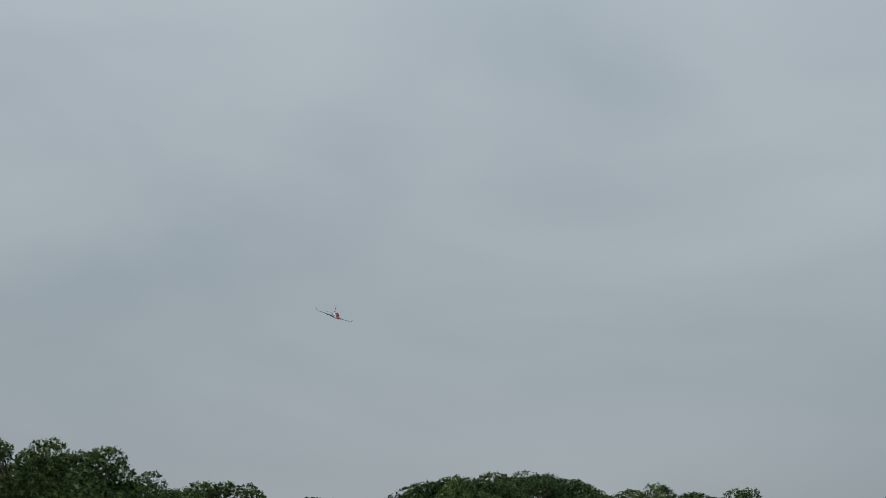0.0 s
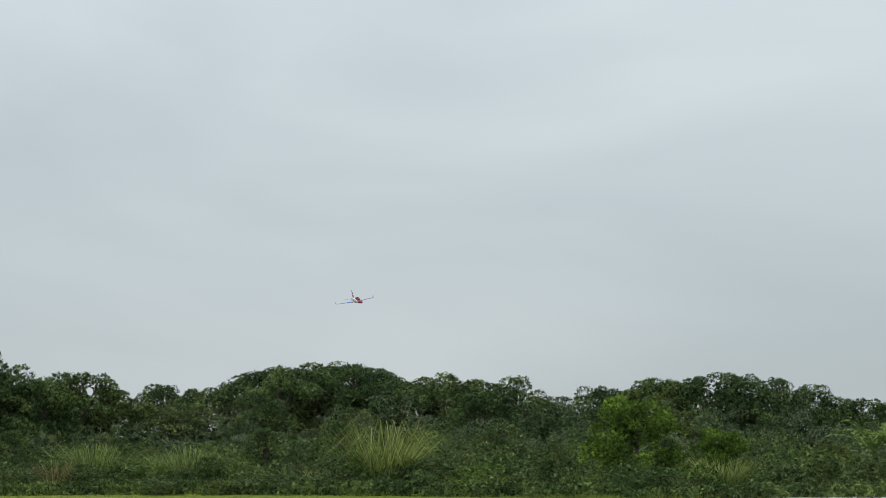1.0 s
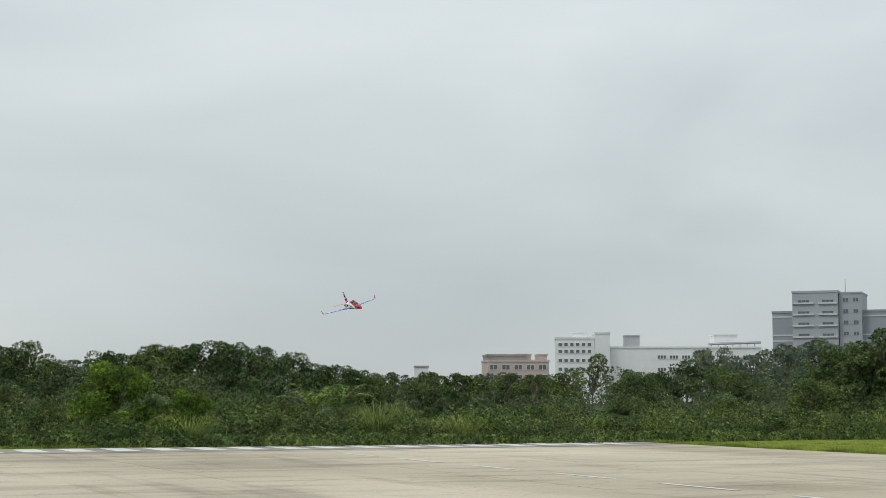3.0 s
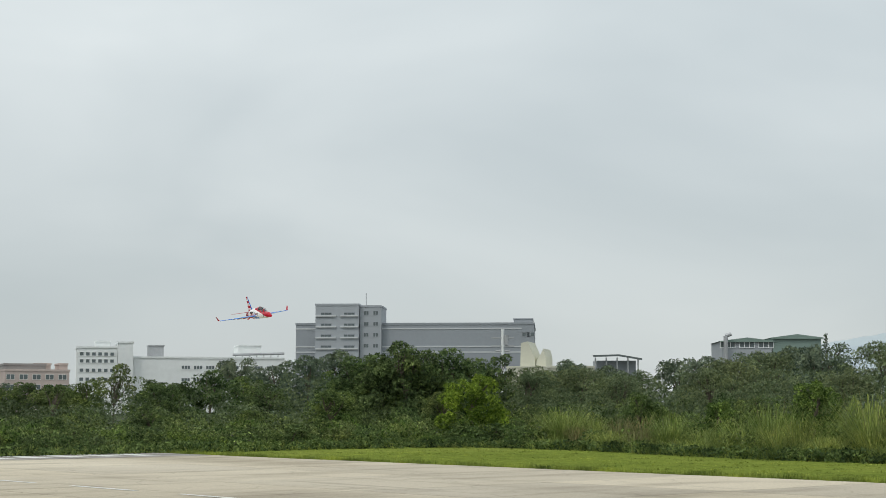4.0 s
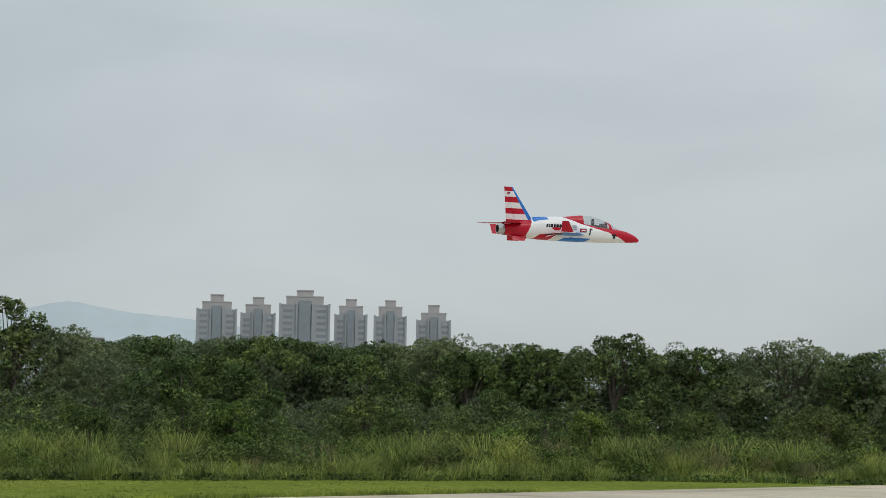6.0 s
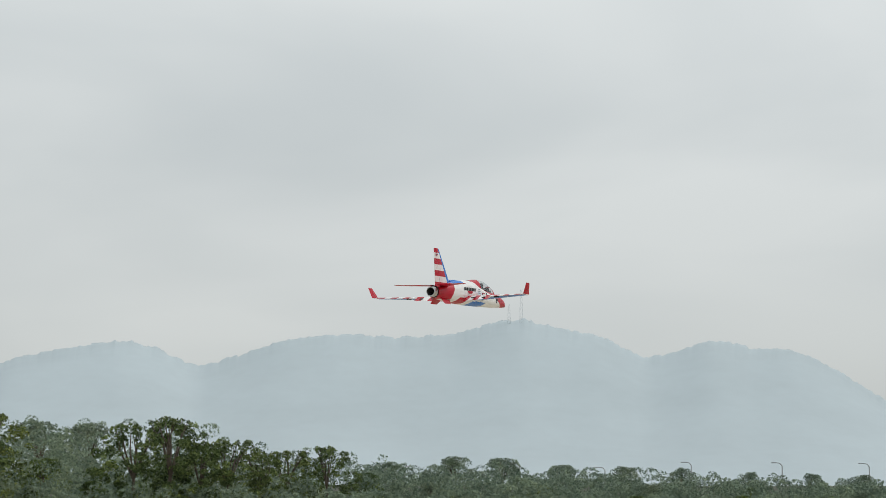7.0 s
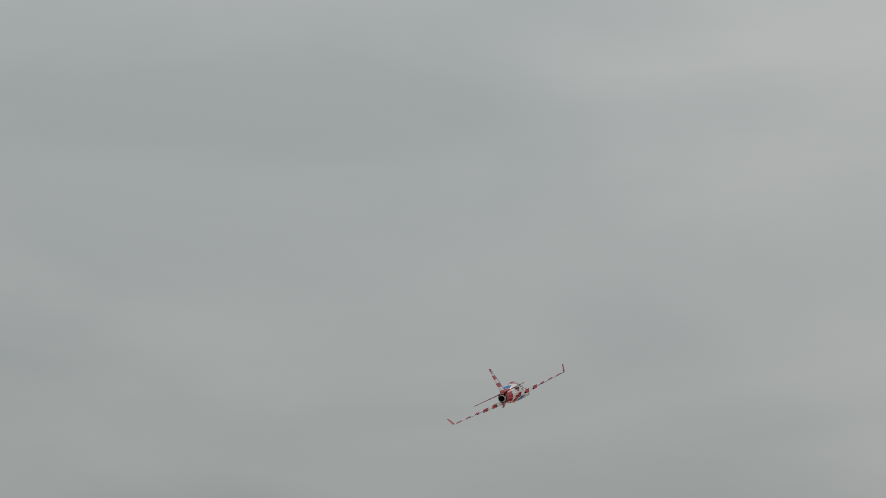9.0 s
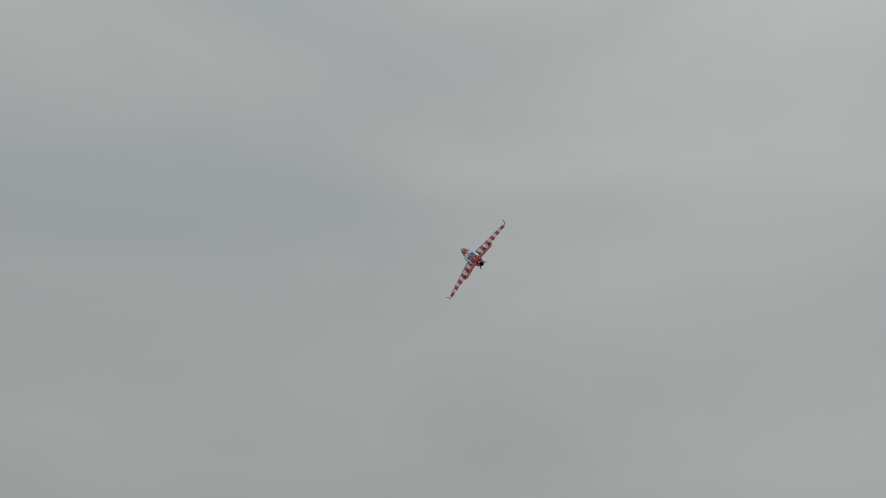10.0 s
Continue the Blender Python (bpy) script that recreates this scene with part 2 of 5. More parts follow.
ROOF_GREEN = surface("green_steel_roof", (0.20, 0.275, 0.24), 0.6, 0, 0.08, 0.1, 2)
ROOF_DARK = surface("dark_steel_roof", (0.13, 0.15, 0.15), 0.6, 0, 0.08, 0.1, 2)
STEEL = surface("galvanised_steel", (0.42, 0.43, 0.44), 0.5, 0.3, 0.1, 0.5, 4)


# ---- mesh building ----
class Build:
    """Collects vertices and faces for one mesh."""

    def __init__(self):
        self.v, self.f, self.m = [], [], []

    def quad(self, a, b, c, d, mat=0):
        i = len(self.v)
        self.v += [tuple(a), tuple(b), tuple(c), tuple(d)]
        self.f.append((i, i + 1, i + 2, i + 3))
        self.m.append(mat)

    def box(self, x0, y0, z0, x1, y1, z1, mat=0):
        i = len(self.v)
        self.v += [(x, y, z) for z in (z0, z1) for y in (y0, y1) for x in (x0, x1)]
        for f in ((0, 2, 3, 1), (4, 5, 7, 6), (0, 1, 5, 4), (2, 6, 7, 3), (0, 4, 6, 2), (1, 3, 7, 5)):
            self.f.append(tuple(i + k for k in f))
            self.m.append(mat)

    def tube(self, a, b, r0, r1, sides=7, mat=0):
        a, b = Vector(a), Vector(b)
        w = (b - a).normalized()
        u = w.orthogonal().normalized()
        t = w.cross(u)
        i = len(self.v)
        for p, r in ((a, r0), (b, r1)):
            for k in range(sides):
                q = 2 * math.pi * k / sides
                self.v.append(tuple(p + (u * math.cos(q) + t * math.sin(q)) * r))
        for k in range(sides):
            j = (k + 1) % sides
            self.f.append((i + k, i + j, i + sides + j, i + sides + k))
            self.m.append(mat)
        self.f.append(tuple(i + sides + k for k in range(sides)))
        self.m.append(mat)
        self.f.append(tuple(i + sides - 1 - k for k in range(sides)))
        self.m.append(mat)

    def grid(self, rows, mat=0, closed=False):
        """rows of points of equal length; mat a number or a function of row and column."""
        i, w = len(self.v), len(rows[0])
        for r in rows:
            self.v += [tuple(p) for p in r]
        for a in range(len(rows) - 1):
            for c in range(w if closed else w - 1):
                d = (c + 1) % w
                self.f.append((i + a * w + c, i + a * w + d, i + (a + 1) * w + d, i + (a + 1) * w + c))
                self.m.append(mat(a, c) if callable(mat) else mat)

    def mesh(self, name, mats, smooth=False):
        me = bpy.data.meshes.new(name)
        me.from_pydata(self.v, [], self.f)
        for m in mats:
            me.materials.append(m)
        me.polygons.foreach_set("material_index", self.m)
        if smooth:
            me.polygons.foreach_set("use_smooth", [True] * len(self.f))
        me.update()
        return me


def part(name, b, mats, parent=None, label="", smooth=False, at=None):
    me = b.mesh(name, mats if isinstance(mats, (list, tuple)) else [mats], smooth) if isinstance(b, Build) else b
    ob = new(name, me)
    ob.parent = parent
    if at is not None:
        ob.matrix_basis = at
    return tagged(ob, label) if label else ob


def root(name, m, label, category, group="", kind=""):
    ob = new(name)
    ob.matrix_basis = m
    ob.empty_display_size = 0.2
    return tagged(ob, label, category, group, kind)


# ---- ground, runway ----
RX0, RX1, RY1, RY0 = 3.78, 30.6, 49.4, -140.0     # runway edges
b = Build()
N = 24
edges = [-4500 + 9000 * k / N for k in range(N + 1)]
b.grid([[(x, y, 0.0) for x in edges] for y in edges])
tagged(part("ground", b, GROUND), "dark soil under the wild scrub", "ground", kind="structure")
b = Build()


def patch_of_lawn(x0, x1, y0, y1, n, m):
    b.grid([[(x0 + (x1 - x0) * i / n, y0 + (y1 - y0) * j / m, 0.005) for i in range(n + 1)] for j in range(m + 1)])


patch_of_lawn(-60, RX0 + 0.2, 12, 62, 20, 16)
patch_of_lawn(RX1 - 0.2, 50, -120, 62, 6, 48)
patch_of_lawn(RX0 + 0.2, RX1 - 0.2, RY1 - 0.2, 62, 8, 4)
patch_of_lawn(50, 68, 22, 76, 5, 14)
tagged(part("lawn", b, LAWN), "mown yellow-green grass beside the runway", "grass", kind="structure")

runway = root("runway", pose(0, 0, 0), "worn pale concrete runway with faded markings", "runway", kind="structure")
b = Build()
b.box(RX0, RY0, -0.2, RX1, RY1, 0.012)
part("slab_bed", b, JOINT, runway)
LANES = 5
lane = (RX1 - RX0) / LANES
SLAB = 5.0
b = Build()
g = 0.012
b.box(g, g, 0, lane - g, SLAB - g, 0.018)
slab_mesh = b.mesh("slab", [CONCRETE])
for i in range(LANES):
    for j in range(int((RY1 + 60) / SLAB)):
        part("slab", slab_mesh, None, runway, at=pose(RX0 + i * lane, RY1 - (j + 1) * SLAB, 0.012 + 0.0012 * ((i * 7 + j * 5) % 3)))
b = Build()
b.box(RX0, RY0, 0, RX1, RY1 - int((RY1 + 60) / SLAB) * SLAB, 0.03)
part("slab_far_end", b, CONCRETE, runway)
TOP = 0.0375
b = Build()
b.box(RX0 + 0.32, RY1 - 4.0, 0, RX1 - 0.1, RY1 - 0.02, 0.002)
part("threshold_strip", b, surface("dark_stained_concrete", (0.33, 0.30, 0.265), 0.9, 0, 0.25, 0.5, 8), runway, "dark stained strip under the bars", at=pose(0, 0, TOP))
# unseen apron, added so pale light bounces up onto the jet's underside
b = Build()
b.box(-45, -70, -0.2, RX0 - 0.02, 12, 0.03)
tagged(part("apron", b, CONCRETE), "unseen pale concrete apron, added for neutral bounce light under the jet", "pavement", kind="structure")
# threshold bars across the runway's end
b = Build()
b.box(0, 0, 0, 0.72, 2.5, 0.003)
bar_mesh = b.mesh("threshold_bar", [PAINT_WHITE])
for k in range(19):
    part("threshold_bar", bar_mesh, None, runway, at=pose(RX0 + 0.30 + k * 1.34, RY1 - 3.0, TOP + 0.003))
b = Build()
b.box(0, 0, 0, 0.14, 2.6, 0.003)
dash_mesh = b.mesh("centre_dash", [PAINT_WHITE])
for k in range(16):
    part("centre_dash", dash_mesh, None, runway, at=pose(16.4, RY1 - 9.5 - k * 4.2, TOP))
b = Build()
b.box(RX0 + 0.06, RY0, 0, RX0 + 0.24, RY1, 0.004)
part("edge_line", b, PAINT_YELLOW, runway, "worn yellow painted edge line", at=pose(0, 0, TOP))

# ---- plants ----
rng = np.random.default_rng(11)


def leaf_cards(b_pos, b_rad, count, size, flat=0.0, seed=0, out=0.55, slim=0.75):
    """Diamond leaves on the shells of several clumps, turned mostly outward; vertices and faces."""
    r = np.random.default_rng(seed)
    b_pos, b_rad = np.array(b_pos, float), np.array(b_rad, float)
    w = (b_rad ** 2).prod(axis=1) ** (1 / 3)
    k = r.choice(len(w), count, p=w / w.sum())
    d = r.normal(size=(count, 3))
    d[:, 2] += 0.45
    d /= np.linalg.norm(d, axis=1)[:, None]
    shell = r.uniform(0.60, 1.08, count) ** 0.45
    p = b_pos[k] + d * b_rad[k] * shell[:, None]
    nrm = d * out + r.normal(size=(count, 3)) * 0.8 + np.array([0, 0, 0.30 + flat])
    nrm /= np.linalg.norm(nrm, axis=1)[:, None]
    t = np.cross(nrm, r.normal(size=(count, 3)))
    t /= np.linalg.norm(t, axis=1)[:, None]
    s = np.cross(nrm, t)
    L = size * r.uniform(0.6, 1.35, count)[:, None]
    v = np.stack([p - t * L * 0.62, p + t * L * 0.45 + s * L * slim * 0.62, p + t * L * 0.45 - s * L * slim * 0.62], 1).reshape(-1, 3)
    return v, np.arange(count * 3).reshape(-1, 3)


def cards_mesh(name, v, f, mat):
    me = bpy.data.meshes.new(name)
    me.from_pydata(v.tolist(), [], f.tolist())
    me.materials.append(mat)
    me.update()
    return me


def wood(seed, height, spread, limbs, base_r, clumps):
    """A tapered, slightly bent trunk with limbs that reach the clumps."""
    r = np.random.default_rng(seed)
    bb = Build()
    p, rad = Vector((0, 0, -0.15)), base_r
    fork = Vector((r.normal() * 0.15, r.normal() * 0.15, height * 0.42))
    mid = (p + fork) / 2 + Vector((r.normal() * 0.08, r.normal() * 0.08, 0))
    bb.tube(p, mid, rad, rad * 0.8)
    bb.tube(mid, fork, rad * 0.8, rad * 0.62)
    for c in clumps[:limbs]:
        e = Vector(c)
        m1 = fork.lerp(e, 0.5) + Vector((r.normal() * 0.12, r.normal() * 0.12, height * 0.04))
        bb.tube(fork, m1, rad * 0.5, rad * 0.3, 5)
        bb.tube(m1, e, rad * 0.3, rad * 0.1, 5)
    return bb


def make_tree(kind, seed):
    """A tree 1 unit... in metres at its own size; returns its hidden-away prototype, moved to its first place later."""
    r = np.random.default_rng(seed)
    name, label, cat = "tree", "", "tree"
    if kind == "broad":
        h, w, n, leaves, size, mat = 4.6, 2.3, 100, 8700, 0.152, LEAF_DARK
        label = "dense dark-green broadleaf tree in the wild scrub"
    elif kind == "umbrella":
        h, w, n, leaves, size, mat = 4.8, 3.0, 90, 8700, 0.135, LEAF_DARK
        label = "spreading flat-topped tree with dark feathery leaves"
    elif kind == "mid":
        h, w, n, leaves, size, mat = 4.2, 1.9, 90, 6815, 0.149, LEAF_MID
        label = "green bushy tree among the scrub"
    elif kind == "scrub":
        h, w, n, leaves, size, mat = 4.0, 1.8, 105, 6815, 0.138, LEAF_SCRUB
        label = "grey-green thin-leaved scrub tree"
    elif kind == "haze":
        h, w, n, leaves, size, mat = 4.2, 2.0, 120, 10500, 0.112, LEAF_HAZE
        label = "grey-green tree further back in the scrub, leaves tinted for haze"
    elif kind == "lime":
        h, w, n, leaves, size, mat = 3.2, 1.6, 76, 6670, 0.135, LEAF_LIME
        label = "bright lime-green bushy tree"
    elif kind == "thin":
        h, w, n, leaves, size, mat = 4.6, 1.3, 34, 1595, 0.148, LEAF_SCRUB
        label = "thin open tree with bare twigs and few leaves"
    elif kind == "airy":
        h, w, n, leaves, size, mat = 4.7, 2.2, 150, 6500, 0.125, LEAF_SCRUB
        label = "dark open-crowned tree with limbs showing through"
    elif kind == "vine":
        h, w, n, leaves, size, mat = 3.4, 1.45, 90, 6670, 0.139, LEAF_VINE
        label = "bushy tree draped in light green vines"
    elif kind == "mist":
        h, w, n, leaves, size, mat = 4.4, 2.1, 105, 5800, 0.164, LEAF_MIST
        label = "distant grey-green tree, leaves tinted for haze"
    else:
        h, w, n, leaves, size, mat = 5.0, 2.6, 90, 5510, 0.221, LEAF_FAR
        label = "far green tree, leaves tinted for haze"
    pos, rad = [], []
    for k in range(n):
        q, u = r.uniform(0, 2 * math.pi), r.uniform(0, 1) ** 0.5
        if kind == "umbrella":
            x, y = u * w * math.cos(q), u * w * math.sin(q)
            z = h * (0.90 - 0.22 * u * u) + r.normal() * 0.10 - 0.35
            rr = r.uniform(0.32, 0.62)
            rad.append((rr, rr, rr * 0.5))
        else:
            zz = r.uniform(0.16 if kind != "thin" else 0.4, 0.9)
            prof = math.sin(math.pi * min(1, 0.22 + zz * 0.80)) ** 0.6
            x, y, z = u * w * prof * math.cos(q), u * w * prof * math.sin(q), zz * h
            rr = r.uniform(0.17, 0.52) * (w / 2.1) * (1.05 if kind == "thin" else 0.5 if kind == "airy" else 1)
            rad.append((rr, rr, rr * r.uniform(0.65, 0.95)))
        pos.append((x, y, z))
    order = sorted(range(n), key=lambda k: -pos[k][2])
    pos, rad = [pos[k] for k in order], [rad[k] for k in order]
    t = root(name, pose(0, 0, 0), label, cat)
    part("trunk", wood(seed, h, w, 9 if kind != "thin" else 16, 0.11 if kind != "thin" else 0.06, pos), BARK, t)
    part("crown", cards_mesh("crown", *leaf_cards(pos, rad, leaves, size, 0.2 if kind == "umbrella" else 0, seed + 5), mat), None, t)
    t["h"] = max(p[2] + q[2] * 0.9 for p, q in zip(pos, rad))
    return t


def make_shrub(seed, mat, label):
    r = np.random.default_rng(seed)
    pos, rad = [], []
    for k in range(12):
        q, u = r.uniform(0, 2 * math.pi), r.uniform(0, 1) ** 0.5
        rr = r.uniform(0.28, 0.5)
        pos.append((u * 0.75 * math.cos(q), u * 0.75 * math.sin(q), r.uniform(0.2, 1.05) * (1.1 - 0.5 * u)))
        rad.append((rr, rr, rr * 0.8))
    t = root("shrub", pose(0, 0, 0), label, "shrub")
    bb = Build()
    for c in pos[:7]:
        bb.tube((0, 0, -0.1), c, 0.03, 0.012, 5)
    part("stem", bb, BARK, t)
    part("foliage", cards_mesh("foliage", *leaf_cards(pos, rad, 1100, 0.11, 0, seed), mat), None, t)
    t["h"] = 1.4
    return t


def blades(count, height, spread, width, seed, droop=0.5, base_r=0.2):
    """Arching grass blades, each a tapered strip of three pieces."""
    r = np.random.default_rng(seed)
    q = r.uniform(0, 2 * math.pi, count)
    rr = base_r * np.sqrt(r.uniform(0, 1, count))
    q2 = q + r.normal(size=count) * 0.6
    o = np.stack([np.cos(q2), np.sin(q2), np.zeros(count)], 1)
    s = np.stack([-np.sin(q2), np.cos(q2), np.zeros(count)], 1)
    p0 = np.stack([rr * np.cos(q), rr * np.sin(q), np.full(count, -0.03)], 1)
    H = (height * r.uniform(0.55, 1.1, count))[:, None]
    S = (spread * r.uniform(0.2, 1.0, count))[:, None]
    up = np.array([0, 0, 1.0])
    v = []
    for f, z, wd in ((0, 0, 1), (0.30, 0.55, 0.9), (0.65, 0.9, 0.6), (1.0, 1.0 - droop * 0.35, 0.08)):
        c = p0 + o * S * f + up * H * z
        v += [c - s * width * wd / 2, c + s * width * wd / 2]
    v = np.stack(v, 1).reshape(-1, 3)
    i = np.arange(count)[:, None] * 8
    f = np.concatenate([i + np.array([0, 1, 3, 2]), i + np.array([2, 3, 5, 4]), i + np.array([4, 5, 7, 6])])
    return v, f


def spikes(count, height, spread, width, seed, base_r):
    """Short grass: single upright slivers."""
    r = np.random.default_rng(seed)
    q, q2 = r.uniform(0, 2 * math.pi, count), r.uniform(0, 2 * math.pi, count)
    rr = base_r * np.sqrt(r.uniform(0, 1, count))
    p = np.stack([rr * np.cos(q), rr * np.sin(q), np.full(count, -0.01)], 1)
    o, s = np.stack([np.cos(q2), np.sin(q2), 0 * q2], 1), np.stack([-np.sin(q2), np.cos(q2), 0 * q2], 1)
    top = p + o * spread * r.uniform(0.1, 1, count)[:, None] + np.array([0, 0, 1.0]) * (height * r.uniform(0.5, 1.1, count))[:, None]
    return np.stack([p - s * width / 2, p + s * width / 2, top], 1).reshape(-1, 3), np.arange(count * 3).reshape(-1, 3)


def make_reed(seed, mat, label, height=1.7, spread=0.8, count=170):
    t = root("reed_clump", pose(0, 0, 0), label, "tall grass")
    part("foliage", cards_mesh("foliage", *blades(int(count * 1.5), height, spread, 0.018, seed, 1.1, 0.34), mat), None, t)
    bb = Build()
    r = np.random.default_rng(seed)
    for k in range(7):
        q, e = r.uniform(0, 6.28), r.uniform(0.2, 0.9)
        bb.tube((0.15 * math.cos(q), 0.15 * math.sin(q), -0.05), (e * math.cos(q), e * math.sin(q), height * r.uniform(0.8, 1.15)), 0.008, 0.003, 4)
    part("stalk", bb, BLADE_DRY, t)
    t["h"] = height
    return t


PROTO = {k: [make_tree(k, 40 + 7 * i + s) for s in range(c)] for i, (k, c) in enumerate((("broad", 3), ("umbrella", 2), ("mid", 3), ("scrub", 3), ("haze", 3), ("lime", 1), ("thin", 2), ("far", 2), ("mist", 3), ("vine", 2), ("airy", 3)))}
PROTO["shrub"] = [make_shrub(300 + k, (LEAF_SCRUB, LEAF_MID, LEAF_VINE, LEAF_SCRUB)[k], ("low grey-green shrub in the scrub", "low green shrub in the scrub", "vine-covered shrub with light green leaves", "low dull green shrub")[k]) for k in range(4)]
PROTO["reed"] = [make_reed(330, BLADE, "clump of tall arching green grass", 1.7, 1.8, 190), make_reed(331, BLADE_DRY, "clump of tall dry straw-coloured reeds", 1.9, 1.5, 80), make_reed(332, BLADE, "clump of tall green grass", 1.3, 1.5, 180)]
USED = {}


def plant(kind, x, y, h, wide=1.0, which=None, group=""):
    """Sets a plant of that kind and height on the ground."""
    k = int(rng.integers(len(PROTO[kind]))) if which is None else which
    p = PROTO[kind][k]
    s = h / p["h"]
    m = Matrix.Translation((x, y, 0)) @ Matrix.Rotation(rng.uniform(0, 6.28), 4, "Z") @ Matrix.Diagonal((s * wide, s * wide, s, 1))
    if (kind, k) not in USED:
        USED[kind, k] = p
        p.matrix_basis = m
        ob = p
    else:
        ob = copy_thing(USED[kind, k], Matrix.Translation(m.translation) @ m.to_quaternion().to_matrix().to_4x4())
        ob.scale = (s * wide, s * wide, s)
    if group:
        ob["group"] = group
    return ob


def tall(az, d, elev):
    return max(1.2, (EYE + d * math.tan(radians(elev))) * (1.07 if az < 30 else 1.0))


# skyline trees: bearing, distance, elevation of the top, kind
NORTH = [(-12.5, 72, 2.4, "broad"), (-9.2, 72, 2.75, "broad"), (-7.3, 74, 2.6, "broad"), (-5.2, 76, 1.6, "mid"), (-9, 78, 2.0, "mid"), (-6.5, 80, 1.9, "broad"), (-4, 78, 1.8, "mid"), (-1.5, 82, 1.5, "scrub"), (0.7, 82, 1.56, "thin"), (2.4, 80, 2.25, "umbrella"),
         (4.4, 82, 2.4, "umbrella"), (6.0, 80, 1.85, "umbrella"), (7.9, 78, 1.8, "broad"), (9.6, 78, 1.7, "broad"), (11.4, 84, 1.1, "scrub"), (12.7, 82, 1.4, "mid"), (14.3, 82, 1.6, "mid"),
         (16.2, 78, 1.75, "broad"), (17.6, 78, 1.7, "broad"), (19.2, 78, 1.4, "broad"), (20.8, 80, 0.95, "mid"), (22.4, 84, 0.68, "far"), (24.3, 86, 0.72, "mid"), (26.2, 88, 0.68, "far"), (28.3, 90, 0.65, "mid"),
         (21.6, 76, 0.78, "mid"), (23.2, 77, 0.7, "scrub"), (25.2, 78, 0.7, "mid"), (27.2, 78, 0.72, "scrub"), (29.2, 80, 0.8, "mid"), (2.0, 88, 1.5, "mid"), (3.6, 88, 1.7, "mid"), (5.3, 88, 1.6, "mid")]
NORTHEAST = [(30.4, 84, 1.52, "thin"), (31.8, 88, 0.95, "scrub"), (33.6, 84, 1.34, "broad"), (35.0, 90, 1.1, "mid"), (34.7, 170, 1.75, "far"), (36.0, 160, 1.5, "far"), (37.2, 150, 1.85, "far"), (38.4, 155, 2.05, "far"), (46.6, 130, 1.7, "far"), (48.2, 135, 1.5, "far"), (51.8, 150, 1.8, "far"), (53.4, 120, 1.95, "far"), (54.8, 125, 2.15, "far"), (39.0, 84, 1.85, "broad"), (40.6, 80, 2.40, "scrub"),
             (42.2, 80, 2.15, "broad"), (44.2, 84, 1.9, "thin"), (45.3, 88, 1.5, "scrub"), (47.3, 90, 1.5, "scrub"), (49.2, 92, 1.35, "scrub"), (50.9, 110, 1.75, "far"), (52.6, 96, 1.8, "scrub"),
             (54.1, 100, 2.0, "scrub"), (56.0, 110, 2.25, "far"), (58.0, 90, 2.4, "scrub"), (60.0, 110, 2.4, "far"), (61.6, 88, 2.45, "scrub"), (63.2, 120, 2.54, "umbrella"), (65.6, 86, 2.5, "scrub")]
EAST = [(67.8, 80, 2.55, "scrub"), (69.3, 76, 2.8, "scrub"), (71.0, 72, 3.2, "scrub"), (72.4, 76, 2.95, "scrub"), (74.0, 84, 2.5, "thin"), (75.6, 100, 2.6, "mid"), (77.0, 100, 2.95, "umbrella"),
        (79.3, 90, 2.75, "mid"), (81.6, 90, 2.85, "mid"), (83.2, 96, 2.95, "thin"), (85.5, 90, 2.65, "mid"), (87.2, 90, 2.9, "mid"), (89.3, 84, 3.0, "broad"), (90.5, 84, 3.9, "broad"),
        (91.5, 84, 4.35, "broad"), (92.8, 84, 3.9, "broad"), (94.6, 78, 3.25, "scrub"), (96.4, 76, 3.1, "scrub"), (98.4, 76, 3.2, "scrub"), (100.2, 76, 3.35, "thin"), (101.6, 76, 3.35, "thin"), (103.3, 74, 3.6, "mid")]
SOUTHEAST = [(105.2, 76, 3.0, "scrub"), (106.6, 90, 2.85, "umbrella"), (108.4, 84, 2.8, "scrub"), (110.1, 70, 3.85, "mid"), (112.0, 70, 3.9, "scrub"), (113.7, 68, 4.0, "scrub"), (115.1, 68, 4.4, "thin"),
             (116.6, 72, 3.5, "scrub"), (118.2, 78, 2.95, "scrub"), (119.5, 84, 3.4, "umbrella"), (121.2, 84, 3.2, "broad"), (122.8, 84, 3.2, "mid"), (124.5, 80, 3.5, "umbrella"), (126.2, 84, 3.1, "mid"),
             (128.2, 80, 3.3, "umbrella"), (131, 74, 3.4, "scrub"), (134, 74, 3.1, "mid"), (137, 72, 3.5, "scrub"), (140, 74, 3.0, "mid"), (143, 72, 3.4, "scrub"), (146, 72, 3.0, "broad"), (149, 72, 3.3, "scrub"), (152.5, 74, 2.9, "mid")]
SOUTH = [(155.5, 66, 3.2, "scrub"), (158.0, 64, 2.9, "mid"), (160.5, 62, 3.0, "scrub"), (162.3, 62, 3.2, "scrub"), (164.4, 60, 3.5, "thin"), (166.3, 62, 3.0, "scrub"), (168.6, 62, 2.5, "thin"), (170.4, 130, 2.2, "far"),
         (172.2, 135, 2.15, "far"), (174.0, 66, 2.15, "thin"), (175.2, 64, 2.35, "scrub"), (177.4, 66, 1.6, "thin"), (179.4, 70, 1.2, "scrub"), (180.8, 72, 1.35, "thin"), (183.0, 130, 0.8, "far"), (185.4, 130, 1.0, "far"),
         (187.2, 125, 0.95, "far"), (189.4, 130, 0.7, "far"), (191.6, 135, 0.65, "far"), (193.6, 130, 0.6, "far"), (196.0, 130, 0.45, "far"), (198.2, 130, 0.4, "far"), (200.0, 135, 0.35, "far")]
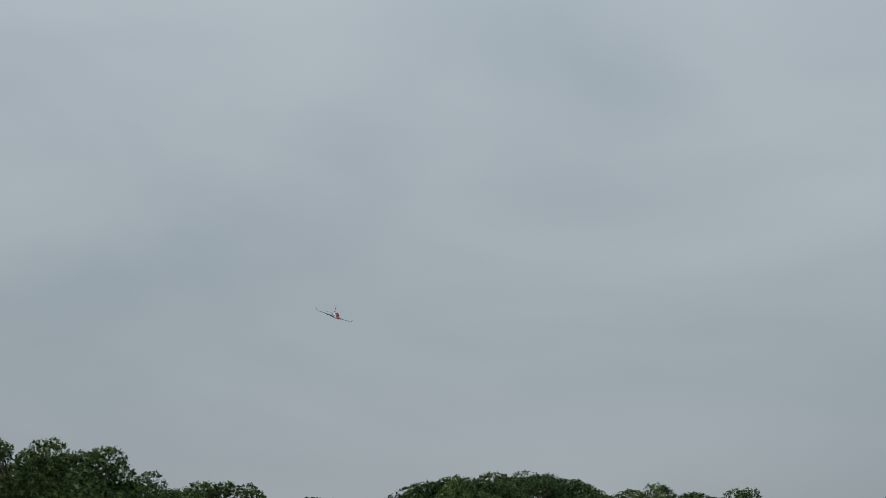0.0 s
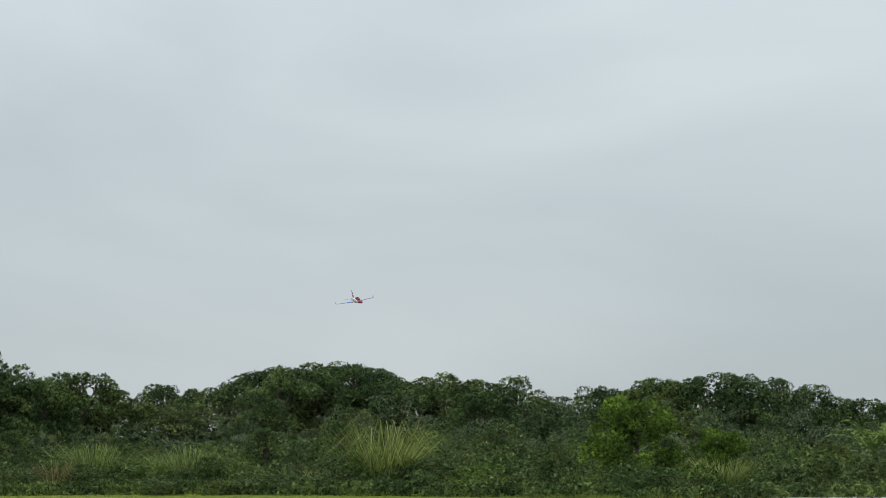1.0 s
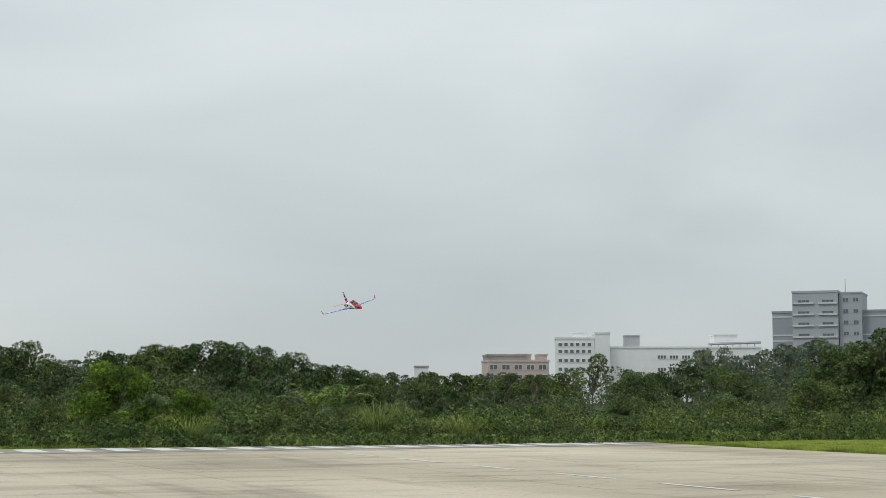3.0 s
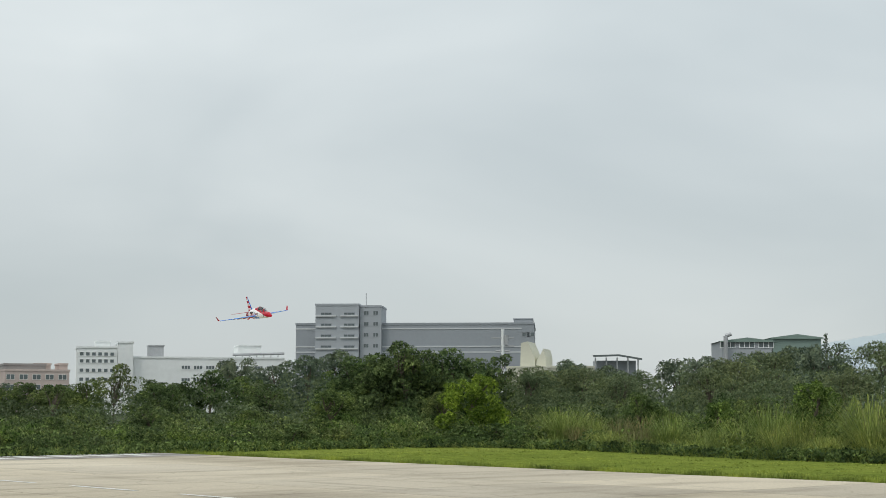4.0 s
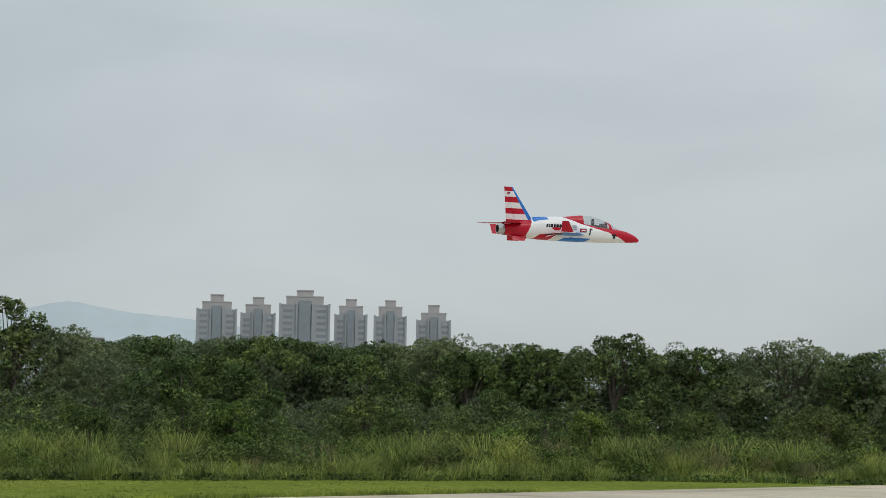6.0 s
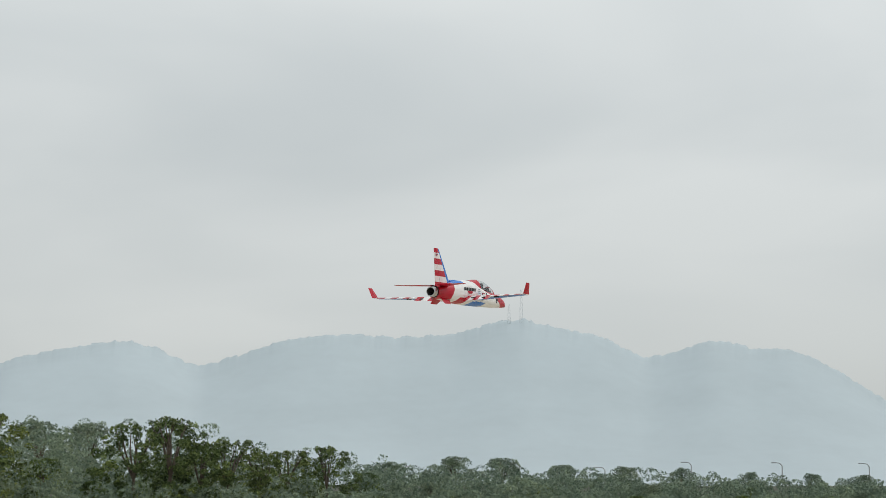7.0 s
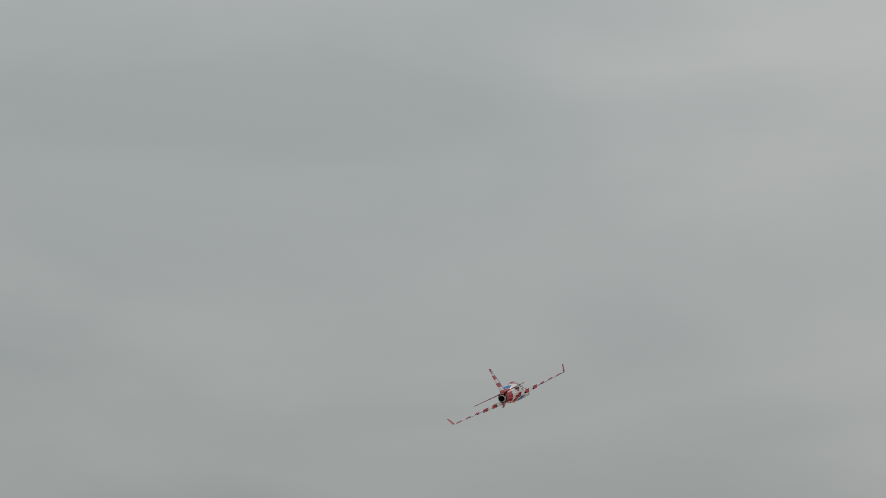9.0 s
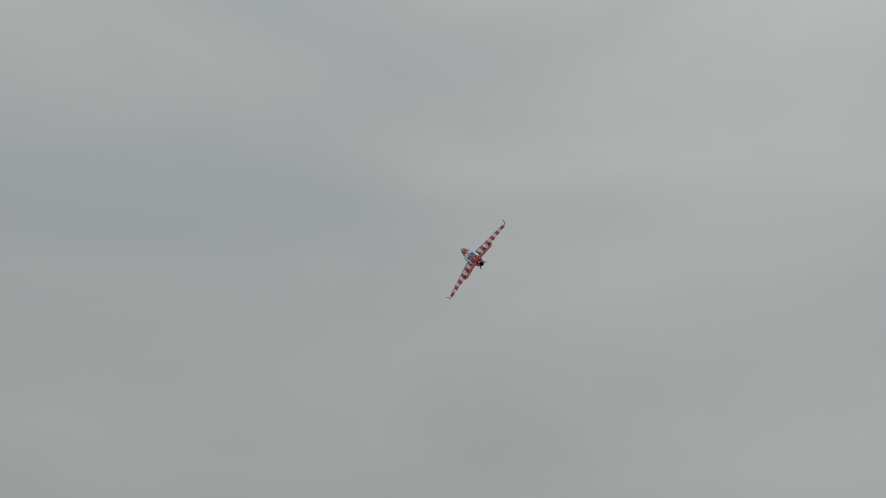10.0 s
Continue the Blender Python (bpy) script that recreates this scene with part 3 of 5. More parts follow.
for az, d, e, kind in NORTH + NORTHEAST + EAST + SOUTHEAST + SOUTH:
    # further trees change to leaves with haze painted into their green
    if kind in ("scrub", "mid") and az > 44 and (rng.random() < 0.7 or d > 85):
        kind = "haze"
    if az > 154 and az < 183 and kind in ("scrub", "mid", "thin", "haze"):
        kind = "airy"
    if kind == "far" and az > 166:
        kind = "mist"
    p = place(az, d)
    plant(kind, p.x, p.y, tall(az, d, e - (0.22 if kind == "umbrella" else 0)), 1.05 if kind != "umbrella" else 0.95)
for rows in (NORTH, NORTHEAST, EAST, SOUTHEAST, SOUTH):
    for (a0, d0, e0, k0), (a1, d1, e1, k1) in zip(rows[:-1], rows[1:]):
        if a1 - a0 > 1.5 and "far" not in (k0, k1):
            if a1 < a0:
                continue
            p = place((a0 + a1) / 2 + rng.uniform(-0.2, 0.2), (d0 + d1) / 2 + rng.uniform(-2, 4))
            plant("mist" if a0 > 183 else "airy" if a0 > 154 else "haze" if a0 > 44 else k0 if k0 not in ("thin", "umbrella") else "scrub", p.x, p.y, tall(a0, p.length, min(e0, e1) - 0.1), 1.1)


EDGE_AZ = (-14, 0, 4.5, 13, 20, 26, 30, 34, 38, 43, 47, 50, 54, 58, 64, 70, 80, 90, 100, 110, 120, 130, 140, 200)
EDGE_D = (60, 57.6, 55.6, 52.2, 52.6, 55, 57, 60, 64, 67, 63, 57.5, 52.5, 49.8, 47, 45.2, 44.6, 45.8, 46.6, 47.5, 49, 52, 56, 62)


def edge_distance(az):
    """How far the wild scrub begins, by bearing: beyond the runway's end, then beyond the grass strip beside it."""
    return float(np.interp(az, EDGE_AZ, EDGE_D))


def skyline(az):
    rows = NORTH + NORTHEAST + EAST + SOUTHEAST + SOUTH
    best = sorted(rows, key=lambda q: abs(q[0] - az))[:3]
    return sum(q[2] for q in best) / 3


# the body of the scrub, from its edge back to the skyline trees
az = -12.0
while az < 200:
    d0 = edge_distance(az)
    top = skyline(az)
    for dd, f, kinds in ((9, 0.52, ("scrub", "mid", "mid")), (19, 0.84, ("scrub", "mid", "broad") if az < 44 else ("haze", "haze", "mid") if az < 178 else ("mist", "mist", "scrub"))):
        a = az + rng.uniform(-1.1, 1.1)
        d = d0 + dd + rng.uniform(-2.5, 2.5)
        full = EYE + d * math.tan(radians(top))
        kind = kinds[int(rng.integers(3))]
        p = place(a, d)
        plant(kind, p.x, p.y, max(1.2, full * (f if a < 150 else f * 0.8) * rng.uniform(0.8, 1.12)), rng.uniform(1.0, 1.3))
    az += 3.4


def thicket(name, label, mat, seed, share, size, span=(-13.0, 168.0), steps=((1.8, 0.22), (4.5, 0.34), (8.5, 0.46), (13.5, 0.58))):
    """The tangle that fills the scrub between the trees."""
    r = np.random.default_rng(seed)
    pos, rad = [], []
    a = span[0]
    while a < span[1]:
        d0, top = edge_distance(a), skyline(a)
        for dd, f in steps:
            if r.random() > share:
                continue
            d = d0 + dd + r.uniform(-1.5, 1.5)
            H = (EYE + d * math.tan(radians(top))) * f * r.uniform(0.75, 1.12)
            p = place(a + r.uniform(-0.4, 0.4), d)
            for z, q in ((0.30 * H, 1.0), (0.62 * H, 0.95), (H - 0.55, 0.8)):
                rr = q * r.uniform(0.40, 0.85)
                pos.append((p.x + r.normal() * 0.4, p.y + r.normal() * 0.4, max(0.3, z)))
                rad.append((rr, rr, rr * 0.75))
        a += 0.62
    tagged(new(name, cards_mesh(name, *leaf_cards(pos, rad, len(pos) * 115, size * 0.82, 0, seed), mat)), label, "scrub", kind="stuff")


thicket("grey_green_thicket", "tangled grey-green wild scrub", LEAF_SCRUB, 61, 0.55, 0.15, (-13.0, 168.0), ((2.6, 0.20), (5.5, 0.32), (9.5, 0.45), (14, 0.58)))
thicket("green_thicket", "tangled mid-green wild scrub", LEAF_MID, 62, 0.28, 0.155, (-13.0, 168.0), ((2.6, 0.20), (5.5, 0.32), (9.5, 0.45), (14, 0.58)))
thicket("vine_thicket", "light green vines over the scrub", LEAF_VINE, 63, 0.24, 0.15, (-13.0, 168.0), ((3.2, 0.24), (6.0, 0.36)))
# these two bands of scrub get their haze from the leaf colour
thicket("hazy_thicket", "grey-green scrub further back, leaves tinted for haze", LEAF_HAZE, 64, 0.95, 0.145, (-13.0, 168.0), ((14, 0.5), (17, 0.66), (22, 0.82), (28, 0.90)))
thicket("misty_thicket", "distant grey-green scrub, leaves tinted for haze", LEAF_MIST, 65, 1.0, 0.19, (168.0, 204.0), ((3, 0.45), (9, 0.6), (17, 0.75), (24, 0.86), (34, 0.92), (46, 0.95), (58, 0.97)))
az = -12.0
while az < 165:
    for dd, lo, hi in ((0.8, 0.5, 1.0), (2.6, 0.8, 1.6)):
        a = az + rng.uniform(-0.5, 0.5)
        d = edge_distance(a) + dd + rng.uniform(-0.6, 0.8)
        p = place(a, d)
        kind = "reed" if rng.random() < (0.72 if a > 46 else 0.05) else "shrub"
        plant(kind, p.x, p.y, rng.uniform(lo, hi) * (1.15 if kind == "reed" else 1.0), rng.uniform(0.9, 1.4))
    az += 1.05
# dark creepers along the foot of the rough grass
r = np.random.default_rng(77)
pos, rad = [], []
a = -11.0
while a < 150:
    p = place(a, edge_distance(a) - 0.75 + r.normal() * 0.22)
    q = r.uniform(0.22, 0.48) * (1.0 if a < 78 else 0.55)
    pos.append((p.x, p.y, q * 0.35))
    rad.append((q, q, q * 0.62))
    a += 0.24
tagged(new("creepers", cards_mesh("creepers", *leaf_cards(pos, rad, len(pos) * 55, 0.13, 0, 78), LEAF_MID)), "low dark green creepers along the foot of the scrub", "weeds", kind="stuff")
# small weeds on the grass and at the pavement edge
for x, y, h, w in ((0.75, 47.0, 0.26, 1.3), (0.35, 47.3, 0.2, 1.3), (3.55, 27.2, 0.34, 0.7), (3.4, 26.4, 0.24, 0.8)):
    plant("shrub", x, y, h, w, 2)
for a, h in ((-1.6, 0.7), (0.4, 0.6), (1.6, 0.75), (2.5, 0.85), (3.3, 0.8)):
    p = place(a, 56.5)
    plant("shrub", p.x, p.y, h, 1.6, 3)
# vine-draped bushes with dark gaps along the edge of the scrub
for a, dd, h, kind in ((49.5, 6, 2.3, "mid"), (52.2, 5, 1.9, "vine"), (55.5, 5, 2.6, "vine"), (58.6, 4, 2.3, "mid"), (61.0, 5, 2.6, "broad"), (64.8, 4, 3.0, "vine"), (66.0, 5, 2.2, "broad"),
                       (64.0, 5, 2.6, "broad"), (66.2, 4, 3.5, "airy"), (67.2, 4, 3.1, "broad"), (68.4, 4, 2.9, "airy"), (75.4, 4, 2.3, "vine"), (78.4, 3.5, 2.6, "broad"), (82.8, 3.5, 2.9, "broad"), (88.2, 3.5, 2.8, "broad"), (70.2, 3.5, 1.9, "mid"), (71.4, 4, 2.1, "broad"), (77.0, 5, 1.6, "vine"), (80.2, 4, 2.7, "vine"), (81.2, 4, 2.0, "mid"), (84.0, 4, 2.9, "mid"), (85.6, 5, 3.0, "vine"),
                       (87.4, 4, 2.6, "broad"), (89.0, 4, 3.1, "vine"), (91.2, 5, 2.9, "mid"), (93.4, 4, 2.5, "broad"), (96.6, 5, 2.3, "vine"), (101.5, 4, 2.0, "vine"), (103.6, 5, 2.2, "mid"),
                       (107.6, 4, 2.4, "vine"), (110.4, 5, 2.0, "broad"), (113.4, 4, 2.4, "vine"), (118.0, 5, 2.2, "mid"), (123.0, 4, 2.5, "vine"), (129.0, 5, 2.3, "mid"), (136.0, 4, 2.4, "vine")):
    p = place(a, edge_distance(a) + dd)
    plant(kind, p.x, p.y, h, 0.95)
# single plants that stand out
p = place(12.9, 57); plant("lime", p.x, p.y, 2.9)
p = place(15.6, 57); plant("lime", p.x, p.y, 1.9)
p = place(43.3, 70); plant("lime", p.x, p.y, 3.1)
for a, d, h in ((42.6, 68.4, 1.2), (43.2, 68.0, 1.05), (43.8, 68.2, 1.2), (44.4, 68.6, 1.1)):
    p = place(a, d)
    plant("shrub", p.x, p.y, h, 1.5, 1)
p = place(5.4, 58); plant("reed", p.x, p.y, 2.3, 1.2, 0)
for a, h in ((-3.4, 1.6), (-0.6, 1.5)):
    p = place(a, edge_distance(a) + 3.5)
    plant("reed", p.x, p.y, h, 1.3, 2)
for a, h, k in ((57.5, 2.2, 0), (59.3, 2.4, 1), (60.4, 2.0, 1), (54.0, 1.9, 0), (46.5, 1.8, 0), (62.6, 2.3, 0), (63.3, 2.6, 0), (65.2, 2.0, 1), (50.4, 1.6, 0)):
    p = place(a, edge_distance(a) + 2.0)
    plant("reed", p.x, p.y, h, 1.0, k)


def make_banana(m):
    t = root("banana_plant", m, "banana plant with long arching leaves", "plant")
    bb = Build()
    bb.tube((0, 0, -0.1), (0.03, 0, 1.3), 0.11, 0.06)
    part("stem", bb, LEAF_VINE, t)
    r = np.random.default_rng(5)
    for k in range(8):
        q, rise = k * 0.8 + r.uniform(-0.2, 0.2), r.uniform(0.5, 1.0)
        bl = Build()
        rows = []
        for s in range(8):
            f = s / 7
            x, z = 1.5 * f, 1.25 + rise * math.sin(f * 2.2) * 0.9
            w = 0.20 * math.sin(math.pi * min(1, f * 0.9 + 0.08)) ** 0.7
            rows.append([(x, -w, z - 0.05), (x, 0, z), (x, w, z - 0.05)])
        bl.grid(rows)
        part("leaf", bl, LEAF_VINE, t, at=pose(0, 0, 0, 0, 0, math.degrees(q)))
    return t


make_banana(pose(*place(20.1, 57.2), 0, 0, 30))
make_banana(pose(*place(20.9, 58.0), 0, 0, 80))

# conifer on the rise
t = root("conifer_tree", pose(*place(55.97, 150)), "dark narrow conifer on the skyline", "tree")
b = Build()
b.tube((0, 0, -0.2), (0, 0, 8.3), 0.14, 0.03)
part("trunk", b, BARK, t)
pos, rad = [], []
for k in range(40):
    z = 3 + 5.4 * (k / 39)
    r0 = 1.0 * (1 - k / 42)
    q = k * 2.4
    pos.append((r0 * 0.6 * math.cos(q), r0 * 0.6 * math.sin(q), z))
    rad.append((r0 * 0.5 + 0.1, r0 * 0.5 + 0.1, 0.25))
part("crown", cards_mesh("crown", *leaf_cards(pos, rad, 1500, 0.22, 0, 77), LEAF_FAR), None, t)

# rough grass along the scrub and short turf tufts along the pavement
def grass_stuff(name, label, spots, height, spread, width, per, mat, seed, tall_kind=False):
    r = np.random.default_rng(seed)
    V, Fc = [], []
    off = 0
    for (x, y, s) in spots:
        if tall_kind:
            v, f = blades(per, height * s, spread * s, width, int(r.integers(1e9)), 0.5, 0.22 * s)
        else:
            v, f = spikes(per, height * s, spread * s, width, int(r.integers(1e9)), 0.25)
        V.append(v + np.array([x, y, 0.0]))
        Fc.append(f + off)
        off += len(v)
    tagged(new(name, cards_mesh(name, np.concatenate(V), np.concatenate(Fc), mat)), label, "grass", kind="stuff")


spots = []
a = -11.0
while a < 150:
    for k in range(9 if a > 46 else 6 if a > 22 else 3):
        d = edge_distance(a) + rng.uniform(-0.8, 3.2)
        p = place(a + rng.uniform(-0.15, 0.15), d)
        spots.append((p.x, p.y, rng.uniform(0.5, 1.1) * (1.0 if a > 46 else 0.6) * (1.0 + 0.9 * noise.noise(Vector((p.x * 0.45, p.y * 0.45, 3.0))))))
    a += 0.22
grass_stuff("rough_grass", "rough tall grass along the foot of the scrub", spots, 0.60, 0.85, 0.020, 13, BLADE, 3, True)
spots = []
for k in range(1500):
    spots.append((RX1 + 0.12 + abs(rng.normal()) * 0.18, rng.uniform(-30, RY1 + 1), rng.uniform(0.5, 1.2)))
for k in range(420):
    spots.append((RX0 - 0.12 - abs(rng.normal()) * 0.25, rng.uniform(20, RY1 + 1), rng.uniform(0.25, 0.6)))
for k in range(420):
    spots.append((rng.uniform(RX0 - 3, RX1 + 2), RY1 + 0.15 + abs(rng.normal()) * 0.3, rng.uniform(0.5, 1.2)))
grass_stuff("edge_turf", "long green turf tufts along the pavement edge", spots, 0.17, 0.14, 0.03, 22, TURF_BLADE, 4)
spots = [(rng.uniform(RX1 + 0.3, 46.0), rng.uniform(-30, 60), rng.uniform(0.5, 1.1)) for k in range(5200)]
spots += [(rng.uniform(-14, RX0 - 0.2), rng.uniform(20, 57), rng.uniform(0.5, 1.1)) for k in range(3200)]
grass_stuff("turf", "short mown green turf", spots, 0.06, 0.10, 0.05, 9, TURF_BLADE, 6)


# ---- far hills ----
def hill(name, d, rows, depth, mat, seed, rough):
    """A wooded ridge whose crest passes the given bearings and elevations."""
    r = np.random.default_rng(seed)
    b = Build()
    azs = np.arange(rows[0][0], rows[-1][0] + 0.01, 0.05)
    crest = np.interp(azs, [q[0] for q in rows], [q[1] for q in rows])
    ker = np.hanning(31)
    crest = np.convolve(np.pad(crest, 15, mode="edge"), ker / ker.sum(), mode="valid")
    lines = []
    for s, k in ((0.0, 0.0), (0.3, 0.22), (0.6, 0.55), (0.85, 0.86), (1.0, 1.0), (1.013, 1.0), (1.25, 0.4), (1.5, 0.0)):
        row = []
        for a, e in zip(azs, crest):
            dd = d - depth * (1 - s)
            h = (EYE + d * math.tan(radians(max(e, 0.02)))) * k
            h *= 1 + 0.03 * noise.noise(Vector((a * 0.25, s * 3, seed))) * (1 - k) * 2
            if s == 1.013:
                h += d * rough * (0.9 + noise.noise(Vector((a * 2.3, 4, seed + 3))) + 0.7 * noise.noise(Vector((a * 6.7, 1, seed + 9))) + 0.4 * noise.noise(Vector((a * 17.0, 1, seed + 5))))
            row.append(tuple(place(a, dd, max(h, -1) if k else -2)))
        lines.append(row)
    b.grid(lines)
    return tagged(part(name, b, mat, smooth=True), "wooded hills on the horizon, haze painted in as blue-grey", "hill", kind="structure")


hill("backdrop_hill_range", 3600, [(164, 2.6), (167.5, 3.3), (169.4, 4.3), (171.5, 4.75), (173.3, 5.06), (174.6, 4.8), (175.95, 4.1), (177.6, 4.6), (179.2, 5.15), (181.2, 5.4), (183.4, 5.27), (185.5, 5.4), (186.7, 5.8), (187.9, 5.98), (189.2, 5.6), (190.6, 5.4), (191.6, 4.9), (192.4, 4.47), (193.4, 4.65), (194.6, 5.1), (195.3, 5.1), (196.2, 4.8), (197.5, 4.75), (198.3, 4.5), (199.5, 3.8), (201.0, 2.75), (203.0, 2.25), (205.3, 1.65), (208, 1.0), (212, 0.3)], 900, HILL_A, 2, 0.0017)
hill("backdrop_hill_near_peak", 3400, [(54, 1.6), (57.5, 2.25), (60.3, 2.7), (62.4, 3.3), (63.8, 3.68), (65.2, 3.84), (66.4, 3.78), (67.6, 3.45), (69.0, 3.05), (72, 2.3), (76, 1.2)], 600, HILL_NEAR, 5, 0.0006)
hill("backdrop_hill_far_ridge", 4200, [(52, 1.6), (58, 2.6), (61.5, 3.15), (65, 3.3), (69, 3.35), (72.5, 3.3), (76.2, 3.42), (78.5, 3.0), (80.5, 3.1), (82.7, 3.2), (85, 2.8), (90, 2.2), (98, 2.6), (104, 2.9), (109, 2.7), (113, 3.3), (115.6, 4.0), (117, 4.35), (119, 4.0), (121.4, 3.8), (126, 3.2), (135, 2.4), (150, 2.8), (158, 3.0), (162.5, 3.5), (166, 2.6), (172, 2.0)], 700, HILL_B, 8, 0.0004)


# ---- buildings ----
def window_mesh(w, h, frame_mat, pane_mat, bars=1):
    """One frame with its lights set back in it."""
    b, p, t, seen = Build(), Build(), 0.10, {}

    def v(x, y, z):
        key = (round(x, 4), y, round(z, 4))
        if key not in seen:
            seen[key] = len(b.v)
            b.v.append(key)
        return seen[key]

    def quad(pts, m):
        b.f.append(tuple(v(*q) for q in pts))
        b.m.append(m)

    xs = [-w / 2]
    for k in range(bars + 1):
        xs += [-w / 2 + w * k / (bars + 1) + (t if k == 0 else t / 2), -w / 2 + w * (k + 1) / (bars + 1) - (t if k == bars else t / 2)]
    xs.append(w / 2)
    zs = [0, t, h - t, h]
    F, P = -0.10, -0.03
    for i in range(len(xs) - 1):
        for j in range(3):
            x0, x1, z0, z1 = xs[i], xs[i + 1], zs[j], zs[j + 1]
            if i % 2 == 1 and j == 1:
                p.quad((x0, P, z0), (x1, P, z0), (x1, P, z1), (x0, P, z1))
                for (ax, az_, bx, bz) in ((x0, z0, x1, z0), (x1, z0, x1, z1), (x1, z1, x0, z1), (x0, z1, x0, z0)):
                    quad([(ax, F, az_), (bx, F, bz), (bx, P, bz), (ax, P, az_)], 0)
            else:
                quad([(x0, F, z0), (x1, F, z0), (x1, F, z1), (x0, F, z1)], 0)
    for (ax, az_, bx, bz) in ((-w / 2, 0, w / 2, 0), (w / 2, 0, w / 2, h), (w / 2, h, -w / 2, h), (-w / 2, h, -w / 2, 0)):
        b.quad((ax, 0.0, az_), (bx, 0.0, bz), (bx, F, bz), (ax, F, az_), 0)
    return b.mesh("window", [frame_mat]), p.mesh("pane", [pane_mat])


def face(parent, mesh, spots, turn=0, at=(0, 0), name="window"):
    """Sets windows on a wall: along it and up it, from the wall's left foot."""
    base_m = pose(at[0], at[1], 0, 0, 0, turn)
    for x, z in spots:
        if isinstance(mesh, tuple):
            w = part(name, mesh[0], None, parent, at=base_m @ pose(x, 0, z))
            part("pane", mesh[1], None, w, at=pose(0, 0, 0))
        else:
            part(name, mesh, None, parent, at=base_m @ pose(x, 0, z))


def block(parent, name, x0, y0, x1, y1, z0, z1, mat, parapet=0.0, label=""):
    b = Build()
    b.box(x0, y0, z0, x1, y1, z1)
    if parapet:
        for q in ((x0 - 0.15, y0 - 0.15, x1 + 0.15, y0 + 0.2), (x0 - 0.15, y1 - 0.2, x1 + 0.15, y1 + 0.15), (x0 - 0.15, y0 + 0.2, x0 + 0.2, y1 - 0.2), (x1 - 0.2, y0 + 0.2, x1 + 0.15, y1 - 0.2)):
            b.box(q[0], q[1], z1 - 0.1, q[2], q[3], z1 + parapet)
    return part(name, b, mat, parent, label)


def site(az, d, turn=0):
    """A building's frame: x to the viewer's right, y away."""
    return pose(*place(az, d), 0, 0, -az + turn)


# grey factory block with a stair tower
D = 450
k = D * math.tan(radians(1.0))
gf = root("grey_factory_building", site(41.0, D, -5), "large grey windowless factory building with pale bands and tower", "building")
zt = 1.7 + D * math.tan(radians(3.02))
block(gf, "wall", -4.3 * k, 0, 4.5 * k, 40, 0, zt, WALL_GREY_DARK, 0.5)
block(gf, "tower", -3.5 * k, -4, -1.9 * k, 12, 0, 1.7 + D * math.tan(radians(3.70)), WALL_GREY, 0.5)
block(gf, "tower_side", -1.88 * k, -2.5, -1.1 * k, 12, 0, 1.7 + D * math.tan(radians(3.66)), WALL_GREY, 0.4)
block(gf, "roof_room", 3.75 * k, 2, 4.45 * k, 14, zt, zt + 1.6, WALL_GREY, 0.2)
for z in (zt - 1.4, zt - 6.6, zt - 8.2, zt - 13.4, zt - 15.0):
    for x0, x1 in ((-4.3 * k - 0.05, -3.5 * k), (-1.1 * k, 4.05 * k)):
        b = Build()
        b.box(x0, -0.12, z, x1, 0, z + 0.38)
        part("band", b, BAND_PALE, gf, "pale horizontal band")
for n in range(9):
    z = 5.5 + n * 3.15
    if z > 30:
        continue
    for x0, x1 in ((-3.5 * k + 0.1, -2.74 * k), (-2.58 * k, -1.92 * k)):
        b = Build()
        b.box(x0, -4.45, z, x1, -4.0, z + 0.45)
        part("ledge", b, BAND_PALE, gf)
sm = window_mesh(1.5, 1.2, WALL_GREY, PANE)
slot = window_mesh(3.2, 0.8, WALL_GREY_DARK, PANE, 2)
face(gf, slot, [(x * k, 5.9 + n * 3.15) for n in range(8) for x in (-3.1, -2.25)], 0, (0, -4.02))
face(gf, sm, [(x * k, 6 + n * 3.15) for n in range(8) for x in (-1.65, -1.3)], 0, (0, -2.52))
wm = window_mesh(2.2, 1.3, WALL_GREY, PANE)
face(gf, wm, [(x * k, z) for x in (4.2, 4.37) for z in (zt - 3.6, zt - 6.6, zt - 9.8, zt - 13, zt - 16)], 0, (0, -0.02))
b = Build()
b.tube((-1.75 * k, 4, zt + 4), (-1.75 * k, 4, zt + 9.5), 0.16, 0.08)
part("mast", b, STEEL, gf)

# white factory
D = 350
k = D * math.tan(radians(1.0))
wf = root("white_factory_building", site(32.8, D, 5), "long white factory building with rows of small windows", "building")
e = lambda deg: EYE + D * math.tan(radians(deg))
block(wf, "wall", -3.85 * k, 0, -2.45 * k, 14, 0, e(2.10), WALL_WHITE, 0.3)
block(wf, "stair_tower", -2.44 * k, -0.5, -1.9 * k, 10, 0, e(2.28), WALL_WHITE, 0.3)
block(wf, "long_wing", -1.88 * k, 1, 3.6 * k, 22, 0, e(1.76), WALL_WHITE, 0.3)
block(wf, "roof_room", 2.0 * k, 6, 2.85 * k, 14, e(1.78), e(2.26), WALL_WHITE, 0.2)
block(wf, "roof_room_left", -3.2 * k, 3, -2.7 * k, 10, e(2.12), e(2.34), WALL_WHITE, 0.2)
block(wf, "cooling_unit", -1.3 * k, 5, -0.75 * k, 10, e(1.8), e(2.22), STEEL, 0.2)
sm = window_mesh(0.95, 0.9, WALL_WHITE, PANE, 0)
face(wf, sm, [(-3.7 * k + n * 1.3, z) for n in range(6) for z in (e(0.9), e(1.22), e(1.55), e(1.8))], 0, (0, -0.02))
wm = window_mesh(2.0, 0.9, WALL_WHITE, PANE, 2)
